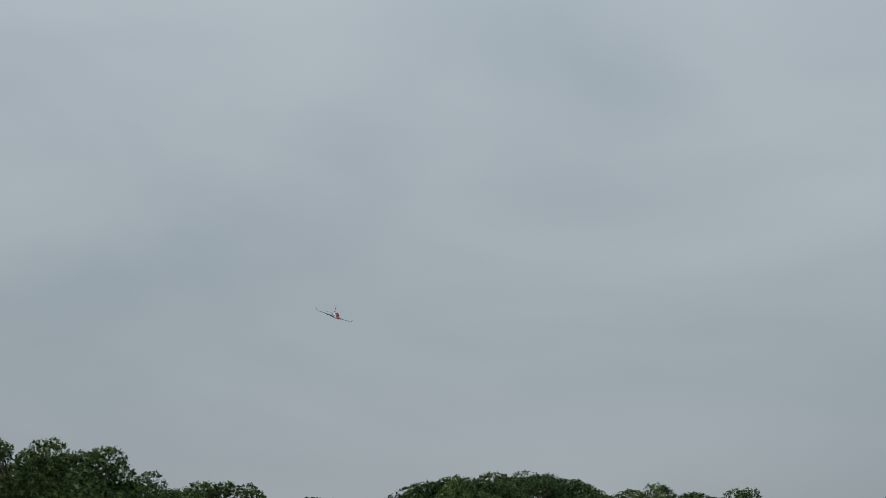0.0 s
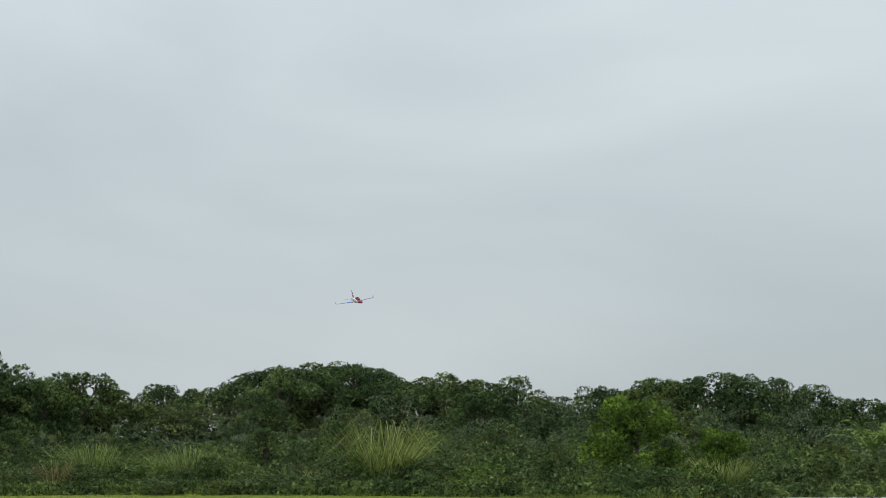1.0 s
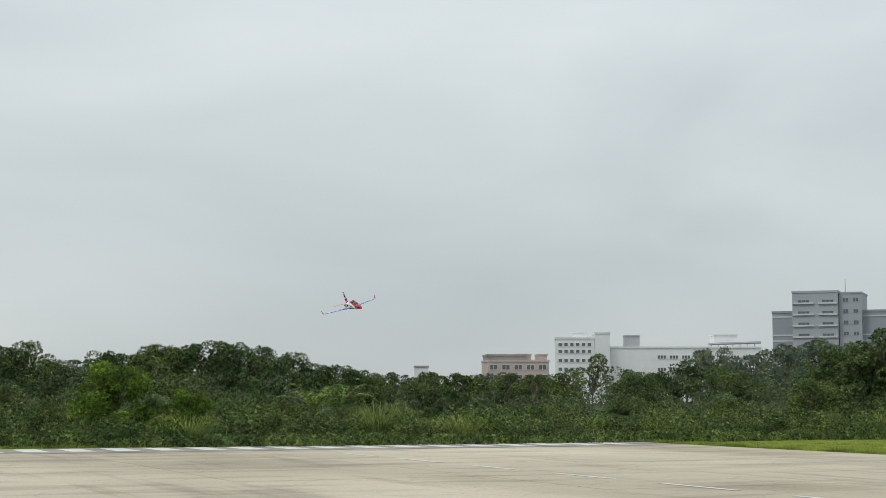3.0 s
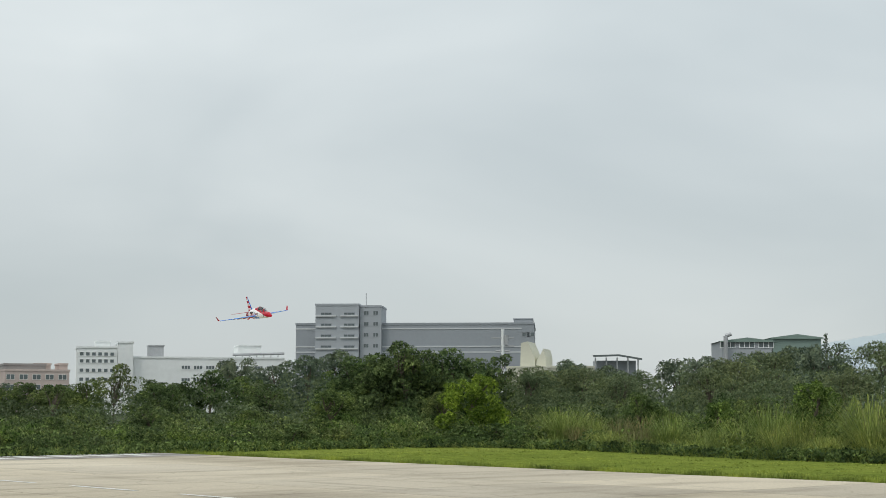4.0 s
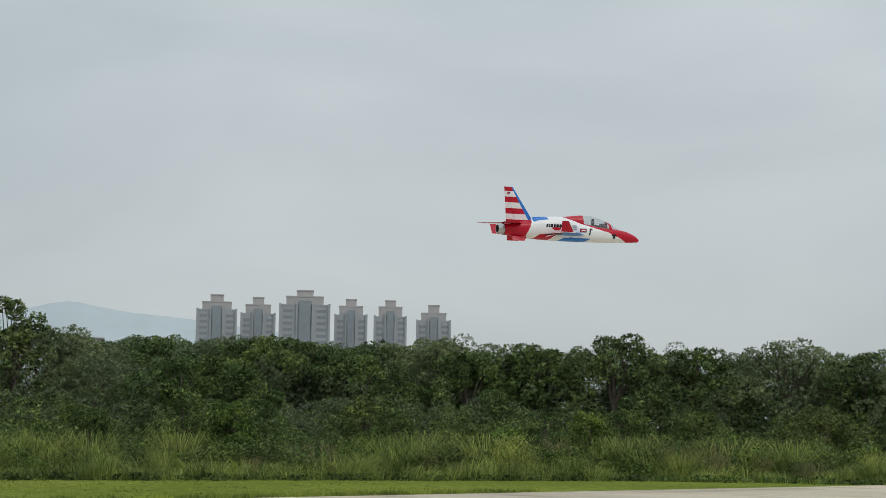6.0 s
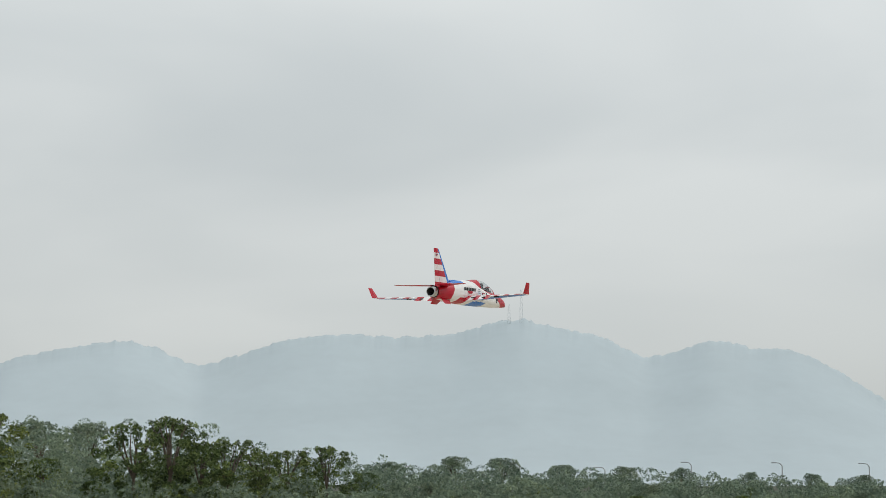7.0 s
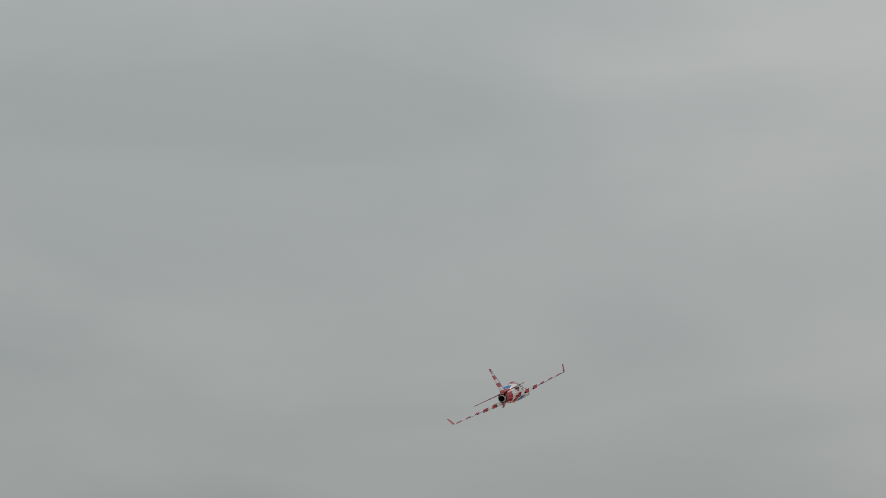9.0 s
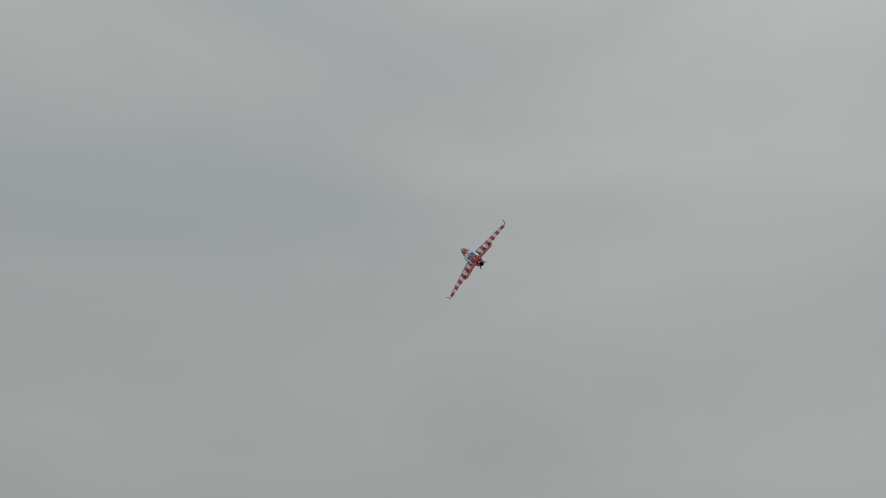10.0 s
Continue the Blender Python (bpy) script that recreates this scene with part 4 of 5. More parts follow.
face(wf, wm, [(0.0 * k + n * 2.7, z) for n in range(8) for z in (e(1.35), e(0.9))], 0, (0, 0.98))
b = Build()
for n in range(7):
    b.tube((1.8 * k + n * 1.6, 1.2, e(1.76)), (1.8 * k + n * 1.6, 1.2, e(1.9)), 0.12, 0.12, 5)
b.tube((1.7 * k, 1.2, e(1.9)), (3.6 * k, 1.2, e(1.96)), 0.3, 0.3, 5)
part("roof_pipe", b, STEEL, wf)

# pink and brown low blocks
D = 380
k = D * math.tan(radians(1.0))
pb = root("pink_low_building", site(27.6, D, 8), "low faded pink and brown apartment block with flat roofs", "building")
block(pb, "wall", -1.15 * k, 0, 1.1 * k, 14, 0, e(0.0) + 0.022 * D, WALL_PINK, 0.4)
block(pb, "upper_floor", -1.1 * k, 4, 0.35 * k, 14, 0, EYE + D * math.tan(radians(1.48)), WALL_BROWN, 0.4)
block(pb, "roof_room", 0.0, 5, 0.55 * k, 12, 0, EYE + D * math.tan(radians(1.52)), WALL_PINK, 0.3)
block(pb, "roof_room_end", 0.85 * k, 5, 1.15 * k, 12, 0, EYE + D * math.tan(radians(1.52)), WALL_PINK, 0.3)
wm = window_mesh(2.0, 1.3, WALL_CREAM, PANE)
face(pb, wm, [(-0.95 * k + n * 3.0, z) for n in range(5) for z in (5.6, 8.0)], 0, (0, -0.02))
wt = root("white_water_tower_house", site(24.0, 400), "small white concrete tower house in the distance", "building")
block(wt, "wall", -1.8, 0, 1.8, 4, 0, EYE + 400 * math.tan(radians(1.08)), WALL_WHITE, 0.3)
b = Build()
b.box(-2.0, -0.2, 9.0, 2.0, 4.2, 9.25)
part("roof", b, WALL_BROWN, wt)

# cream sheds and the canopy beside the grey block
D = 300
k = D * math.tan(radians(1.0))
cs = root("cream_plant_building", site(45.45, D, -10), "cream plant building with sloping hoppers", "building")
hx = EYE + D * math.tan(radians(2.40))
for x0, x1, x2, x3, h in ((-0.52, -0.44, -0.18, 0.08, hx), (0.10, 0.14, 0.40, 0.48, hx - 1.3)):
    b = Build()
    pts = [(x0 * k, 0), (x3 * k, 0), (x3 * k, h - 3.2 if x3 < 0.3 else h - 1.6), (x2 * k, h if x3 < 0.3 else h - 0.1), (x1 * k, h - 0.3 if x3 < 0.3 else h - 2.6)]
    n = len(pts)
    b.v += [(x, 0, z) for x, z in pts] + [(x, 8, z) for x, z in pts]
    b.f += [tuple(range(n)), tuple(range(2 * n - 1, n - 1, -1))] + [(i, n + i, n + (i + 1) % n, (i + 1) % n) for i in range(n)]
    b.m += [0] * (n + 2)
    part("hopper", b, WALL_YELLOW, cs)
block(cs, "low_wall", -0.9 * k, -2, 1.7 * k, 6, 0, EYE + D * math.tan(radians(1.45)), WALL_YELLOW, 0.2)
D = 200
k = D * math.tan(radians(1.0))
cp = root("steel_canopy", site(48.6, D, 8), "flat dark steel canopy on posts with a pale wall under it", "canopy")
zt = EYE + D * math.tan(radians(1.92))
b = Build()
b.grid([[(-0.95 * k, 0, zt - 0.1), (0, 0, zt), (0.85 * k, 0, zt - 0.5)], [(-0.85 * k, 7, zt + 0.1), (0, 7, zt + 0.15), (0.75 * k, 7, zt - 0.25)]])
b.grid([[(-0.95 * k, 0, zt - 0.35), (0, 0, zt - 0.25), (0.85 * k, 0, zt - 0.75)], [(-0.95 * k, 0, zt - 0.1), (0, 0, zt), (0.85 * k, 0, zt - 0.5)]])
part("roof", b, ROOF_DARK, cp)
for x in (-0.85, -0.45, -0.05, 0.35, 0.72):
    b = Build()
    b.tube((x * k, 0.6, 0), (x * k, 0.6, zt - 0.4), 0.09, 0.09)
    part("post", b, STEEL, cp)
block(cp, "wall", -0.75 * k, 2, 0.7 * k, 6, 0, zt - 0.75, WALL_GREY_DARK)
block(cp, "side_wall", -2.4 * k, 3, -0.75 * k, 8, 0, zt - 1.55, WALL_YELLOW, 0.15)

# green-roofed sheds on the rise
D = 250
k = D * math.tan(radians(1.0))
gs = root("green_roofed_shed", site(53.9, D, 10), "green steel-clad shed with low pitched roof", "shed")
for x0, x1, h in ((-1.6, 0.2, 2.5), (0.22, 1.95, 2.62)):
    z = EYE + D * math.tan(radians(h))
    b = Build()
    b.box(x0 * k, 0, 0, x1 * k, 12, z - 0.55)
    part("wall", b, ROOF_GREEN if x0 > 0 else WALL_GREY, gs)
    b = Build()
    xm = (x0 + x1) / 2
    b.grid([[(x0 * k - 0.3, -0.4, z - 0.55), (xm * k, -0.4, z), (x1 * k + 0.3, -0.4, z - 0.55)], [(x0 * k - 0.3, 12.4, z - 0.55), (xm * k, 12.4, z), (x1 * k + 0.3, 12.4, z - 0.55)]])
    b.quad((x0 * k - 0.3, -0.4, z - 0.75), (x1 * k + 0.3, -0.4, z - 0.75), (x1 * k + 0.3, -0.4, z - 0.55), (x0 * k - 0.3, -0.4, z - 0.55))
    b.quad((x0 * k - 0.3, -0.4, z - 0.55), (x1 * k + 0.3, -0.4, z - 0.55), (xm * k, -0.4, z), (xm * k, -0.4, z))
    part("roof", b, ROOF_GREEN, gs)
wm = window_mesh(2.4, 1.1, WALL_WHITE, PANE, 2)
face(gs, wm, [(-1.4 * k + n * 3.0, EYE + D * math.tan(radians(2.12))) for n in range(3)], 0, (0, -0.02))
b = Build()
b.tube((-1.5 * k, -1, 0), (-1.5 * k, -1, EYE + D * math.tan(radians(2.55))), 0.35, 0.35, 9)
b.tube((-1.5 * k, -1, EYE + D * math.tan(radians(2.55))), (-1.3 * k, -1, EYE + D * math.tan(radians(2.62))), 0.35, 0.3, 9)
part("duct", b, STEEL, gs)

# pale apartment block
D = 335
ap = root("pale_apartment_building", site(96.5, D, -35), "nine-storey weathered cream apartment building with many windows", "building")
h1, h2, h3 = [EYE + D * math.tan(radians(q)) for q in (5.18, 5.28, 4.88)]
block(ap, "wall", -9.5, 0, 0, 20, 0, h1, WALL_CREAM, 0.5)
block(ap, "main_wall", -26.5, 3, -9.52, 20, 0, h2, WALL_CREAM, 0.5)
block(ap, "left_wing", -36, 8, -26.52, 24, 0, h3, WALL_CREAM, 0.4)
block(ap, "roof_room", -14, 6, -9.6, 12, h2, h2 + 2.2, WALL_WHITE, 0.2)
block(ap, "roof_tank", -24, 6, -20.5, 10, h2, h2 + 1.6, WALL_WHITE, 0.2)
FL = 3.15
sm, wm, ww = window_mesh(0.9, 1.0, WALL_CREAM, PANE, 0), window_mesh(2.1, 1.7, WALL_WHITE, PANE, 1), window_mesh(2.4, 1.9, WALL_WHITE, PANE, 1)
levels = [h1 - 2.7 - n * FL for n in range(7)]
face(ap, wm, [(x, z) for x in (-6.9, -2.9) for z in levels], 0, (0, -0.02))
face(ap, sm, [(x, z + 0.3) for x in (-17.2, -14.2, -11.6) for z in levels], 0, (0, 2.98))
face(ap, wm, [(-22.6, z) for z in levels], 0, (0, 2.98))
face(ap, ww, [(y, z) for y in (1.9, 4.6, 8.4, 13.4, 17.0) for z in levels], 90, (0.02, 0))
face(ap, wm, [(x, z - 0.5) for x in (-31.0, -28.2) for z in levels[:5]], 0, (0, 7.98))
for z in levels:
    b = Build()
    b.box(-9.6, -0.22, z - 0.55, 0.18, 0.0, z - 0.3)
    b.box(0.0, 0.0, z - 0.55, 0.22, 20.1, z - 0.3)
    part("floor_band", b, WALL_CREAM, ap)
for x in (-9.4, -4.9, -0.35):
    b = Build()
    b.box(x, -0.25, 0, x + 0.35, 0, h1)
    part("pilaster", b, WALL_CREAM, ap)
for y in (0.0, 6.3, 10.2, 11.6, 15.0, 19.5):
    b = Build()
    b.box(0.0, y, 0, 0.25, y + 0.4, h1)
    part("pilaster", b, WALL_CREAM, ap)
for x in (-26.4, -20.2, -16.0, -12.9):
    b = Build()
    b.box(x, 2.8, 0, x + 0.3, 3.0, h2)
    part("pilaster", b, WALL_CREAM, ap)
for z in levels:
    b = Build()
    b.box(-26.45, 2.82, z - 0.5, -9.6, 3.0, z - 0.28)
    part("floor_band", b, WALL_CREAM, ap)
b = Build()
b.box(0.02, 10.7, 0, 0.12, 11.5, h1 - 0.6)
part("stair_glazing", b, PANE, ap, "dark vertical strip of stair windows")
rail = Build()
rail.box(-1.3, -0.7, 0, 1.3, -0.62, 0.75)
rail.box(-1.3, -0.7, 0, -1.22, 0, 0.75)
rail.box(1.22, -0.7, 0, 1.3, 0, 0.75)
rail_mesh = rail.mesh("window_cage", [STEEL])
face(ap, rail_mesh, [(5.4, levels[0]), (8.4, levels[0]), (13.0, levels[0]), (5.4, levels[2]), (13.0, levels[2]), (16.4, levels[2]), (16.4, levels[3])], 90, (0.02, 0), "window_cage")
face(ap, rail_mesh, [(-6.9, levels[0]), (-2.9, levels[2]), (-6.9, levels[3])], 0, (0, -0.02), "window_cage")

# brown block with two roof towers
D = 420
k = D * math.tan(radians(1.0))
bb_ = root("brown_low_building", site(88.0, D, 5), "low brown brick building with two roof towers", "building")
e = lambda deg: EYE + D * math.tan(radians(deg))
block(bb_, "wall", -1.45 * k, 0, 1.5 * k, 14, 0, e(3.42), WALL_BROWN, 0.4)
block(bb_, "roof_tower", -0.85 * k, 2, -0.05 * k, 9, 0, e(3.86), WALL_PINK, 0.5)
block(bb_, "roof_tower", 0.65 * k, 2, 1.4 * k, 9, 0, e(3.88), WALL_PINK, 0.5)
b = Build()
b.box(-1.2 * k, -1.5, 0, 0.4 * k, -0.1, e(3.02))
part("white_lean_to", b, WALL_WHITE, bb_)
face(bb_, window_mesh(1.8, 1.3, WALL_BROWN, PANE), [(-1.2 * k + n * 4, e(3.2)) for n in range(5)], 0, (0, -0.02))
face(bb_, window_mesh(1.3, 1.0, WALL_BROWN, PANE), [(x * k, e(3.66)) for x in (-0.65, -0.3, 0.85, 1.2)], 0, (0, 1.98))

# small roofs that show between the trees
for az, d, el, w, mat in ((108.9, 200, 3.5, 2.4, WALL_CREAM), (107.0, 260, 2.78, 3.4, WALL_YELLOW), (105.2, 260, 2.75, 4.0, WALL_PINK), (117.6, 250, 3.05, 3.0, WALL_CREAM), (63.4, 300, 2.38, 5.0, WALL_WHITE)):
    z = EYE + d * math.tan(radians(el))
    lb = root("low_house", site(az, d), "low flat-roofed house between the trees", "house")
    block(lb, "wall", -w, 0, w, 8, 0, z - 0.3, mat)
    b = Build()
    b.box(-w - 0.4, -0.5, z - 0.28, w + 0.4, 8.4, z)
    part("roof", b, WALL_BROWN, lb)


# far towers, with haze painted into their wall and glass colours
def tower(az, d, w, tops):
    tw = root("apartment_tower", site(az, d), "pinkish-grey high-rise apartment tower, paled for haze", "tower", "row of apartment towers")
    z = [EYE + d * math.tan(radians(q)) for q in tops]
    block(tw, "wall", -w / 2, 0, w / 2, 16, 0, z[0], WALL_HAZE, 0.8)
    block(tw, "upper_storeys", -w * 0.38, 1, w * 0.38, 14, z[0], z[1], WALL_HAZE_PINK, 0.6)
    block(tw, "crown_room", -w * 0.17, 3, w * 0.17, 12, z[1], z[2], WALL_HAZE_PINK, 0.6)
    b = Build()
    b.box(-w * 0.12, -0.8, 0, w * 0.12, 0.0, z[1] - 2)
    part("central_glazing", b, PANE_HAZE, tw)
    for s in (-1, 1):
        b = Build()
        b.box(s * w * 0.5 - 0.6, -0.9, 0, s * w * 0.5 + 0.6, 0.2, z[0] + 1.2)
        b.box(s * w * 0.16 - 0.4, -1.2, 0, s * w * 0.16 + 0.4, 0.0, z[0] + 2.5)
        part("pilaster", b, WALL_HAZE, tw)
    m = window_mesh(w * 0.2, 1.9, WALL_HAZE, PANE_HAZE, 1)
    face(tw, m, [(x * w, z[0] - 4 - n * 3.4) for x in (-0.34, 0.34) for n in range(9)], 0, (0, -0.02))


tower(122.35, 900, 22, (4.15, 4.45, 4.72))
tower(123.85, 900, 19, (4.03, 4.38, 4.66))
tower(125.55, 860, 27, (4.40, 4.72, 4.95))
tower(127.25, 900, 18, (4.05, 4.40, 4.66))
tower(128.7, 900, 18, (4.02, 4.40, 4.64))
tower(130.3, 940, 20, (3.9, 4.2, 4.5))
ho = root("white_hall_complex", site(160.6, 700, 12), "white hall buildings with arched roofs and square turrets, greyed for haze", "building")
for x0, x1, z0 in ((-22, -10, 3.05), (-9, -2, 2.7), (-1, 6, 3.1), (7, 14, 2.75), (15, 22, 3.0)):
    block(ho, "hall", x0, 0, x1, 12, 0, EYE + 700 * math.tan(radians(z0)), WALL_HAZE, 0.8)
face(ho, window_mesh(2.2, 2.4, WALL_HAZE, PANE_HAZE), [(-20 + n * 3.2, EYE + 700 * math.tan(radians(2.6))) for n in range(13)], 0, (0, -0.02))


# ---- poles and lamps ----
def utility_pole(m, h):
    t = root("utility_pole", m, "pale concrete utility pole with crossarms and a transformer", "pole")
    b = Build()
    b.tube((0, 0, -0.3), (0, 0, h), 0.20, 0.14, 10)
    part("pole", b, WALL_WHITE, t)
    for z in (h - 0.9, h - 1.7):
        b = Build()
        b.box(-1.1, -0.08, z, 1.1, 0.08, z + 0.14)
        part("crossarm", b, STEEL, t)
    b = Build()
    b.tube((0.35, 0, h - 1.5), (0.35, 0, h - 0.6), 0.22, 0.22, 10)
    part("transformer", b, STEEL, t)
    b = Build()
    b.tube((-0.7, 0, h - 2.1), (0.7, 0, h - 2.1), 0.1, 0.1, 6)
    part("platform", b, STEEL, t)


utility_pole(site(44.35, 150), EYE + 150 * math.tan(radians(2.85)))


def street_lamp(az, d, el, flip=1):
    t = root("street_lamp", site(az, d), "tall grey street lamp with a curved arm", "street lamp", "street lamps along the far road")
    h = EYE + d * math.tan(radians(el))
    b = Build()
    b.tube((0, 0, -0.2), (0, 0, h - 0.5), 0.13, 0.09)
    b.tube((0, 0, h - 0.5), (-0.35 * flip, 0, h - 0.08), 0.09, 0.07)
    b.tube((-0.35 * flip, 0, h - 0.08), (-1.0 * flip, 0, h), 0.07, 0.06)
    part("pole", b, STEEL, t)
    b = Build()
    b.box(-1.5 * flip - 0.2, -0.16, h - 0.08, -0.95 * flip + 0.15, 0.16, h + 0.06)
    part("lamp_head", b, STEEL, t)


for az, el, fl in ((183.6, 0.65, -1), (187.8, 0.75, 1), (190.9, 0.62, 1), (194.0, 0.80, 1), (197.2, 0.78, 1), (200.2, 0.75, 1)):
    street_lamp(az, 260, el, fl)
# transmission masts on the hill
for az, el in ((187.45, 6.55), (187.9, 7.1)):
    d = 3590
    t = root("transmission_mast", site(az, d), "pale lattice transmission mast on the hilltop", "mast")
    z0, z1 = EYE + d * math.tan(radians(5.4)), EYE + d * math.tan(radians(el))
    b = Build()
    for sx in (-1, 1):
        for sy in (-1, 1):
            b.tube((sx * 5, sy * 5, z0), (sx * 1.5, sy * 1.5, z1), 0.35, 0.25, 4)
    for n in range(9):
        z = z0 + (z1 - z0) * n / 9
        w = 5 - 3 * n / 9
        b.tube((-w, -w, z), (w, -w, z + (z1 - z0) / 9), 0.22, 0.22, 4)
        b.tube((w, -w, z), (-w, -w, z + (z1 - z0) / 9), 0.22, 0.22, 4)
    part("lattice", b, MAST_PALE, t)

# ---- model jet ----
def gloss(name, c, rough=0.34):
    m, n, l, b = base(name, rough)
    a = ramp_node(n, l, noise_node(n, l, 5.0), [(0.3, [q * 0.92 for q in c]), (0.7, c)])
    l.new(a, b.inputs["Base Color"])
    b.inputs["Specular IOR Level"].default_value = 0.35
    return m


JW, JR, JB = gloss("white_gloss_paint", (0.86, 0.86, 0.86)), gloss("red_gloss_paint", (0.50, 0.005, 0.026)), gloss("blue_gloss_paint", (0.022, 0.19, 0.62))
JK = gloss("black_vinyl", (0.012, 0.012, 0.014), 0.4)
JS = surface("bare_metal_nozzle", (0.55, 0.56, 0.57), 0.35, 0.9, 0.1, 3, 20)
JD = surface("dark_metal", (0.03, 0.03, 0.03), 0.6, 0.6, 0.2, 3, 20)
JG, gn, gl_, gb = base("clear_canopy_glass", 0.05)
g_clear, g_gloss, g_mix = gn.new("ShaderNodeBsdfTransparent"), gn.new("ShaderNodeBsdfGlossy"), gn.new("ShaderNodeMixShader")
g_clear.inputs["Color"].default_value = (0.90, 0.93, 0.94, 1)
g_gloss.inputs["Roughness"].default_value = 0.14
g_mix.inputs["Fac"].default_value = 0.16
gl_.new(g_clear.outputs["BSDF"], g_mix.inputs[1])
gl_.new(g_gloss.outputs["BSDF"], g_mix.inputs[2])
gl_.new(g_mix.outputs["Shader"], gn["Material Output"].inputs["Surface"])
PAINTS = [JW, JR, JB, JK]

SEC = [(1.0, 0.008, -0.064, -0.080), (0.985, 0.022, -0.044, -0.094), (0.95, 0.036, -0.020, -0.099), (0.9, 0.048, 0.004, -0.103), (0.8, 0.066, 0.040, -0.107), (0.72, 0.078, 0.052, -0.111), (0.6, 0.094, 0.070, -0.118), (0.35, 0.118, 0.090, -0.122),
       (0.1, 0.145, 0.130, -0.126), (-0.05, 0.150, 0.188, -0.126), (-0.25, 0.150, 0.188, -0.124), (-0.45, 0.138, 0.164, -0.118), (-0.65, 0.115, 0.112, -0.105), (-0.8, 0.092, 0.092, -0.090), (-0.94, 0.074, 0.072, -0.076)]


def section(x):
    xs = [s[0] for s in SEC][::-1]
    return [float(np.interp(x, xs, [s[k] for s in SEC][::-1])) for k in (1, 2, 3)]


def ring(x, n=96):
    w, zt, zb = section(x)
    zc, h = (zt + zb) / 2, (zt - zb) / 2
    pts = []
    for k in range(n):
        q = 2 * math.pi * k / n
        c, s = math.cos(q), math.sin(q)
        p = 0.86
        pts.append((x, w * math.copysign(abs(c) ** p, c), zc + h * math.copysign(abs(s) ** p, s)))
    return pts


def side(x, z, out=0.002):
    """The hull's half width at a station and height."""
    w, zt, zb = section(x)
    zc, h = (zt + zb) / 2, (zt - zb) / 2
    s = min(0.999, abs((z - zc) / h)) ** (1 / 0.86)
    return w * math.sqrt(max(0.0, 1 - s * s)) ** 0.86 + out


def livery(x, z):
    w, zt, zb = section(x)
    if x < -0.66:
        return 1 if z > -0.085 else 0
    if x < -0.56 and z > -0.06 + 2.2 * (x + 0.66):
        return 1
    if -0.56 <= x < -0.36 and z > zt - 0.03:
        return 2
    sweep = float(np.interp(x, (-0.20, 0.0, 0.12, 0.24, 0.35, 0.5, 0.6, 0.7, 0.8, 0.98), (0.20, 0.140, 0.103, 0.076, 0.050, 0.015, -0.022, -0.060, -0.110, -0.150)))
    if x > -0.20 and z > sweep:
        return 1
    if z < -0.075 and -0.02 < x - z * 1.5 < 0.36:
        return 2
    if z < -0.045 and -0.42 < x - z * 1.2 < -0.20:
        return 1
    return 0


jet = root("model_jet", pose(0, 0, 5), "red white and blue radio-controlled model jet in flight", "model aircraft")
xs = [1.0 - 1.94 * k / 260 for k in range(261)]
rows = [ring(x) for x in xs]
b = Build()
b.grid(rows, lambda a, c: livery((xs[a] + xs[a + 1]) / 2, (rows[a][c][2] + rows[a][(c + 1) % 96][2]) / 2), closed=True)
part("fuselage", b, PAINTS, jet, "glossy white fuselage with red nose and tail", smooth=True)

# exhaust
b = Build()
prof = [(-0.90, 0.066), (-1.02, 0.058), (-1.02, 0.050), (-0.88, 0.048)]
b.grid([[(x, r * math.cos(2 * math.pi * k / 24), -0.004 + r * math.sin(2 * math.pi * k / 24)) for k in range(24)] for x, r in prof], lambda a, c: 0 if a < 2 else 1, closed=True)
b.f.append(tuple(range(72, 96)))
b.m.append(1)
part("nozzle", b, [JS, JD], jet, "bare metal exhaust nozzle, black inside", smooth=True)


def foil(c0, c1, thick, n=7):
    """Upper and lower offsets along a chord between two fractions."""
    out = []
    for k in range(n):
        f = c0 + (c1 - c0) * k / (n - 1)
        t = thick * (1.7 * math.sqrt(max(f, 0)) - 1.2 * f - 0.5 * f ** 3) * 0.85 + 0.0015
        out.append((f, t))
    return out


def wing_piece(name, parent, s, y0, y1, c0, c1, strips, paint, lab="", droop=0.0):
    def chord(y):
        f = (y - 0.10) / 0.95
        return 0.16 - 0.58 * f, -0.42 - 0.20 * f, 0.050 - 0.030 * f
    b = Build()
    prof = foil(c0, c1, 1.0)
    rows = []
    for k in range(strips + 1):
        y = y0 + (y1 - y0) * k / strips
        le, te, th = chord(y)
        sag = lambda f: -0.035 - droop * (f - c0) * (le - te)
        up = [(le + (te - le) * f, s * y, sag(f) + t * th) for f, t in prof]
        dn = [(le + (te - le) * f, s * y, sag(f) - t * th * 0.8) for f, t in prof[::-1]]
        rows.append(up + dn)
    w = len(rows[0])
    b.grid(rows, lambda a, c: paint(y0 + (y1 - y0) * (a + 0.5) / strips, prof[min(c, w - 2 - c) if c < 2 * len(prof) - 1 else 0][0], c >= len(prof)), closed=True)
    for r, flip in ((0, 1), (strips, -1)):
        i = r * w
        b.f.append(tuple(i + q for q in (range(w) if flip == 1 else range(w - 1, -1, -1))))
        b.m.append(0)
    return part(name, b, PAINTS, parent, lab)


def wing_paint(y, f, below=False):
    if f < (0.62 if below else 0.24):
        return 2
    return 1 if int((y - 0.10) / 0.082) % 2 == 0 else 0


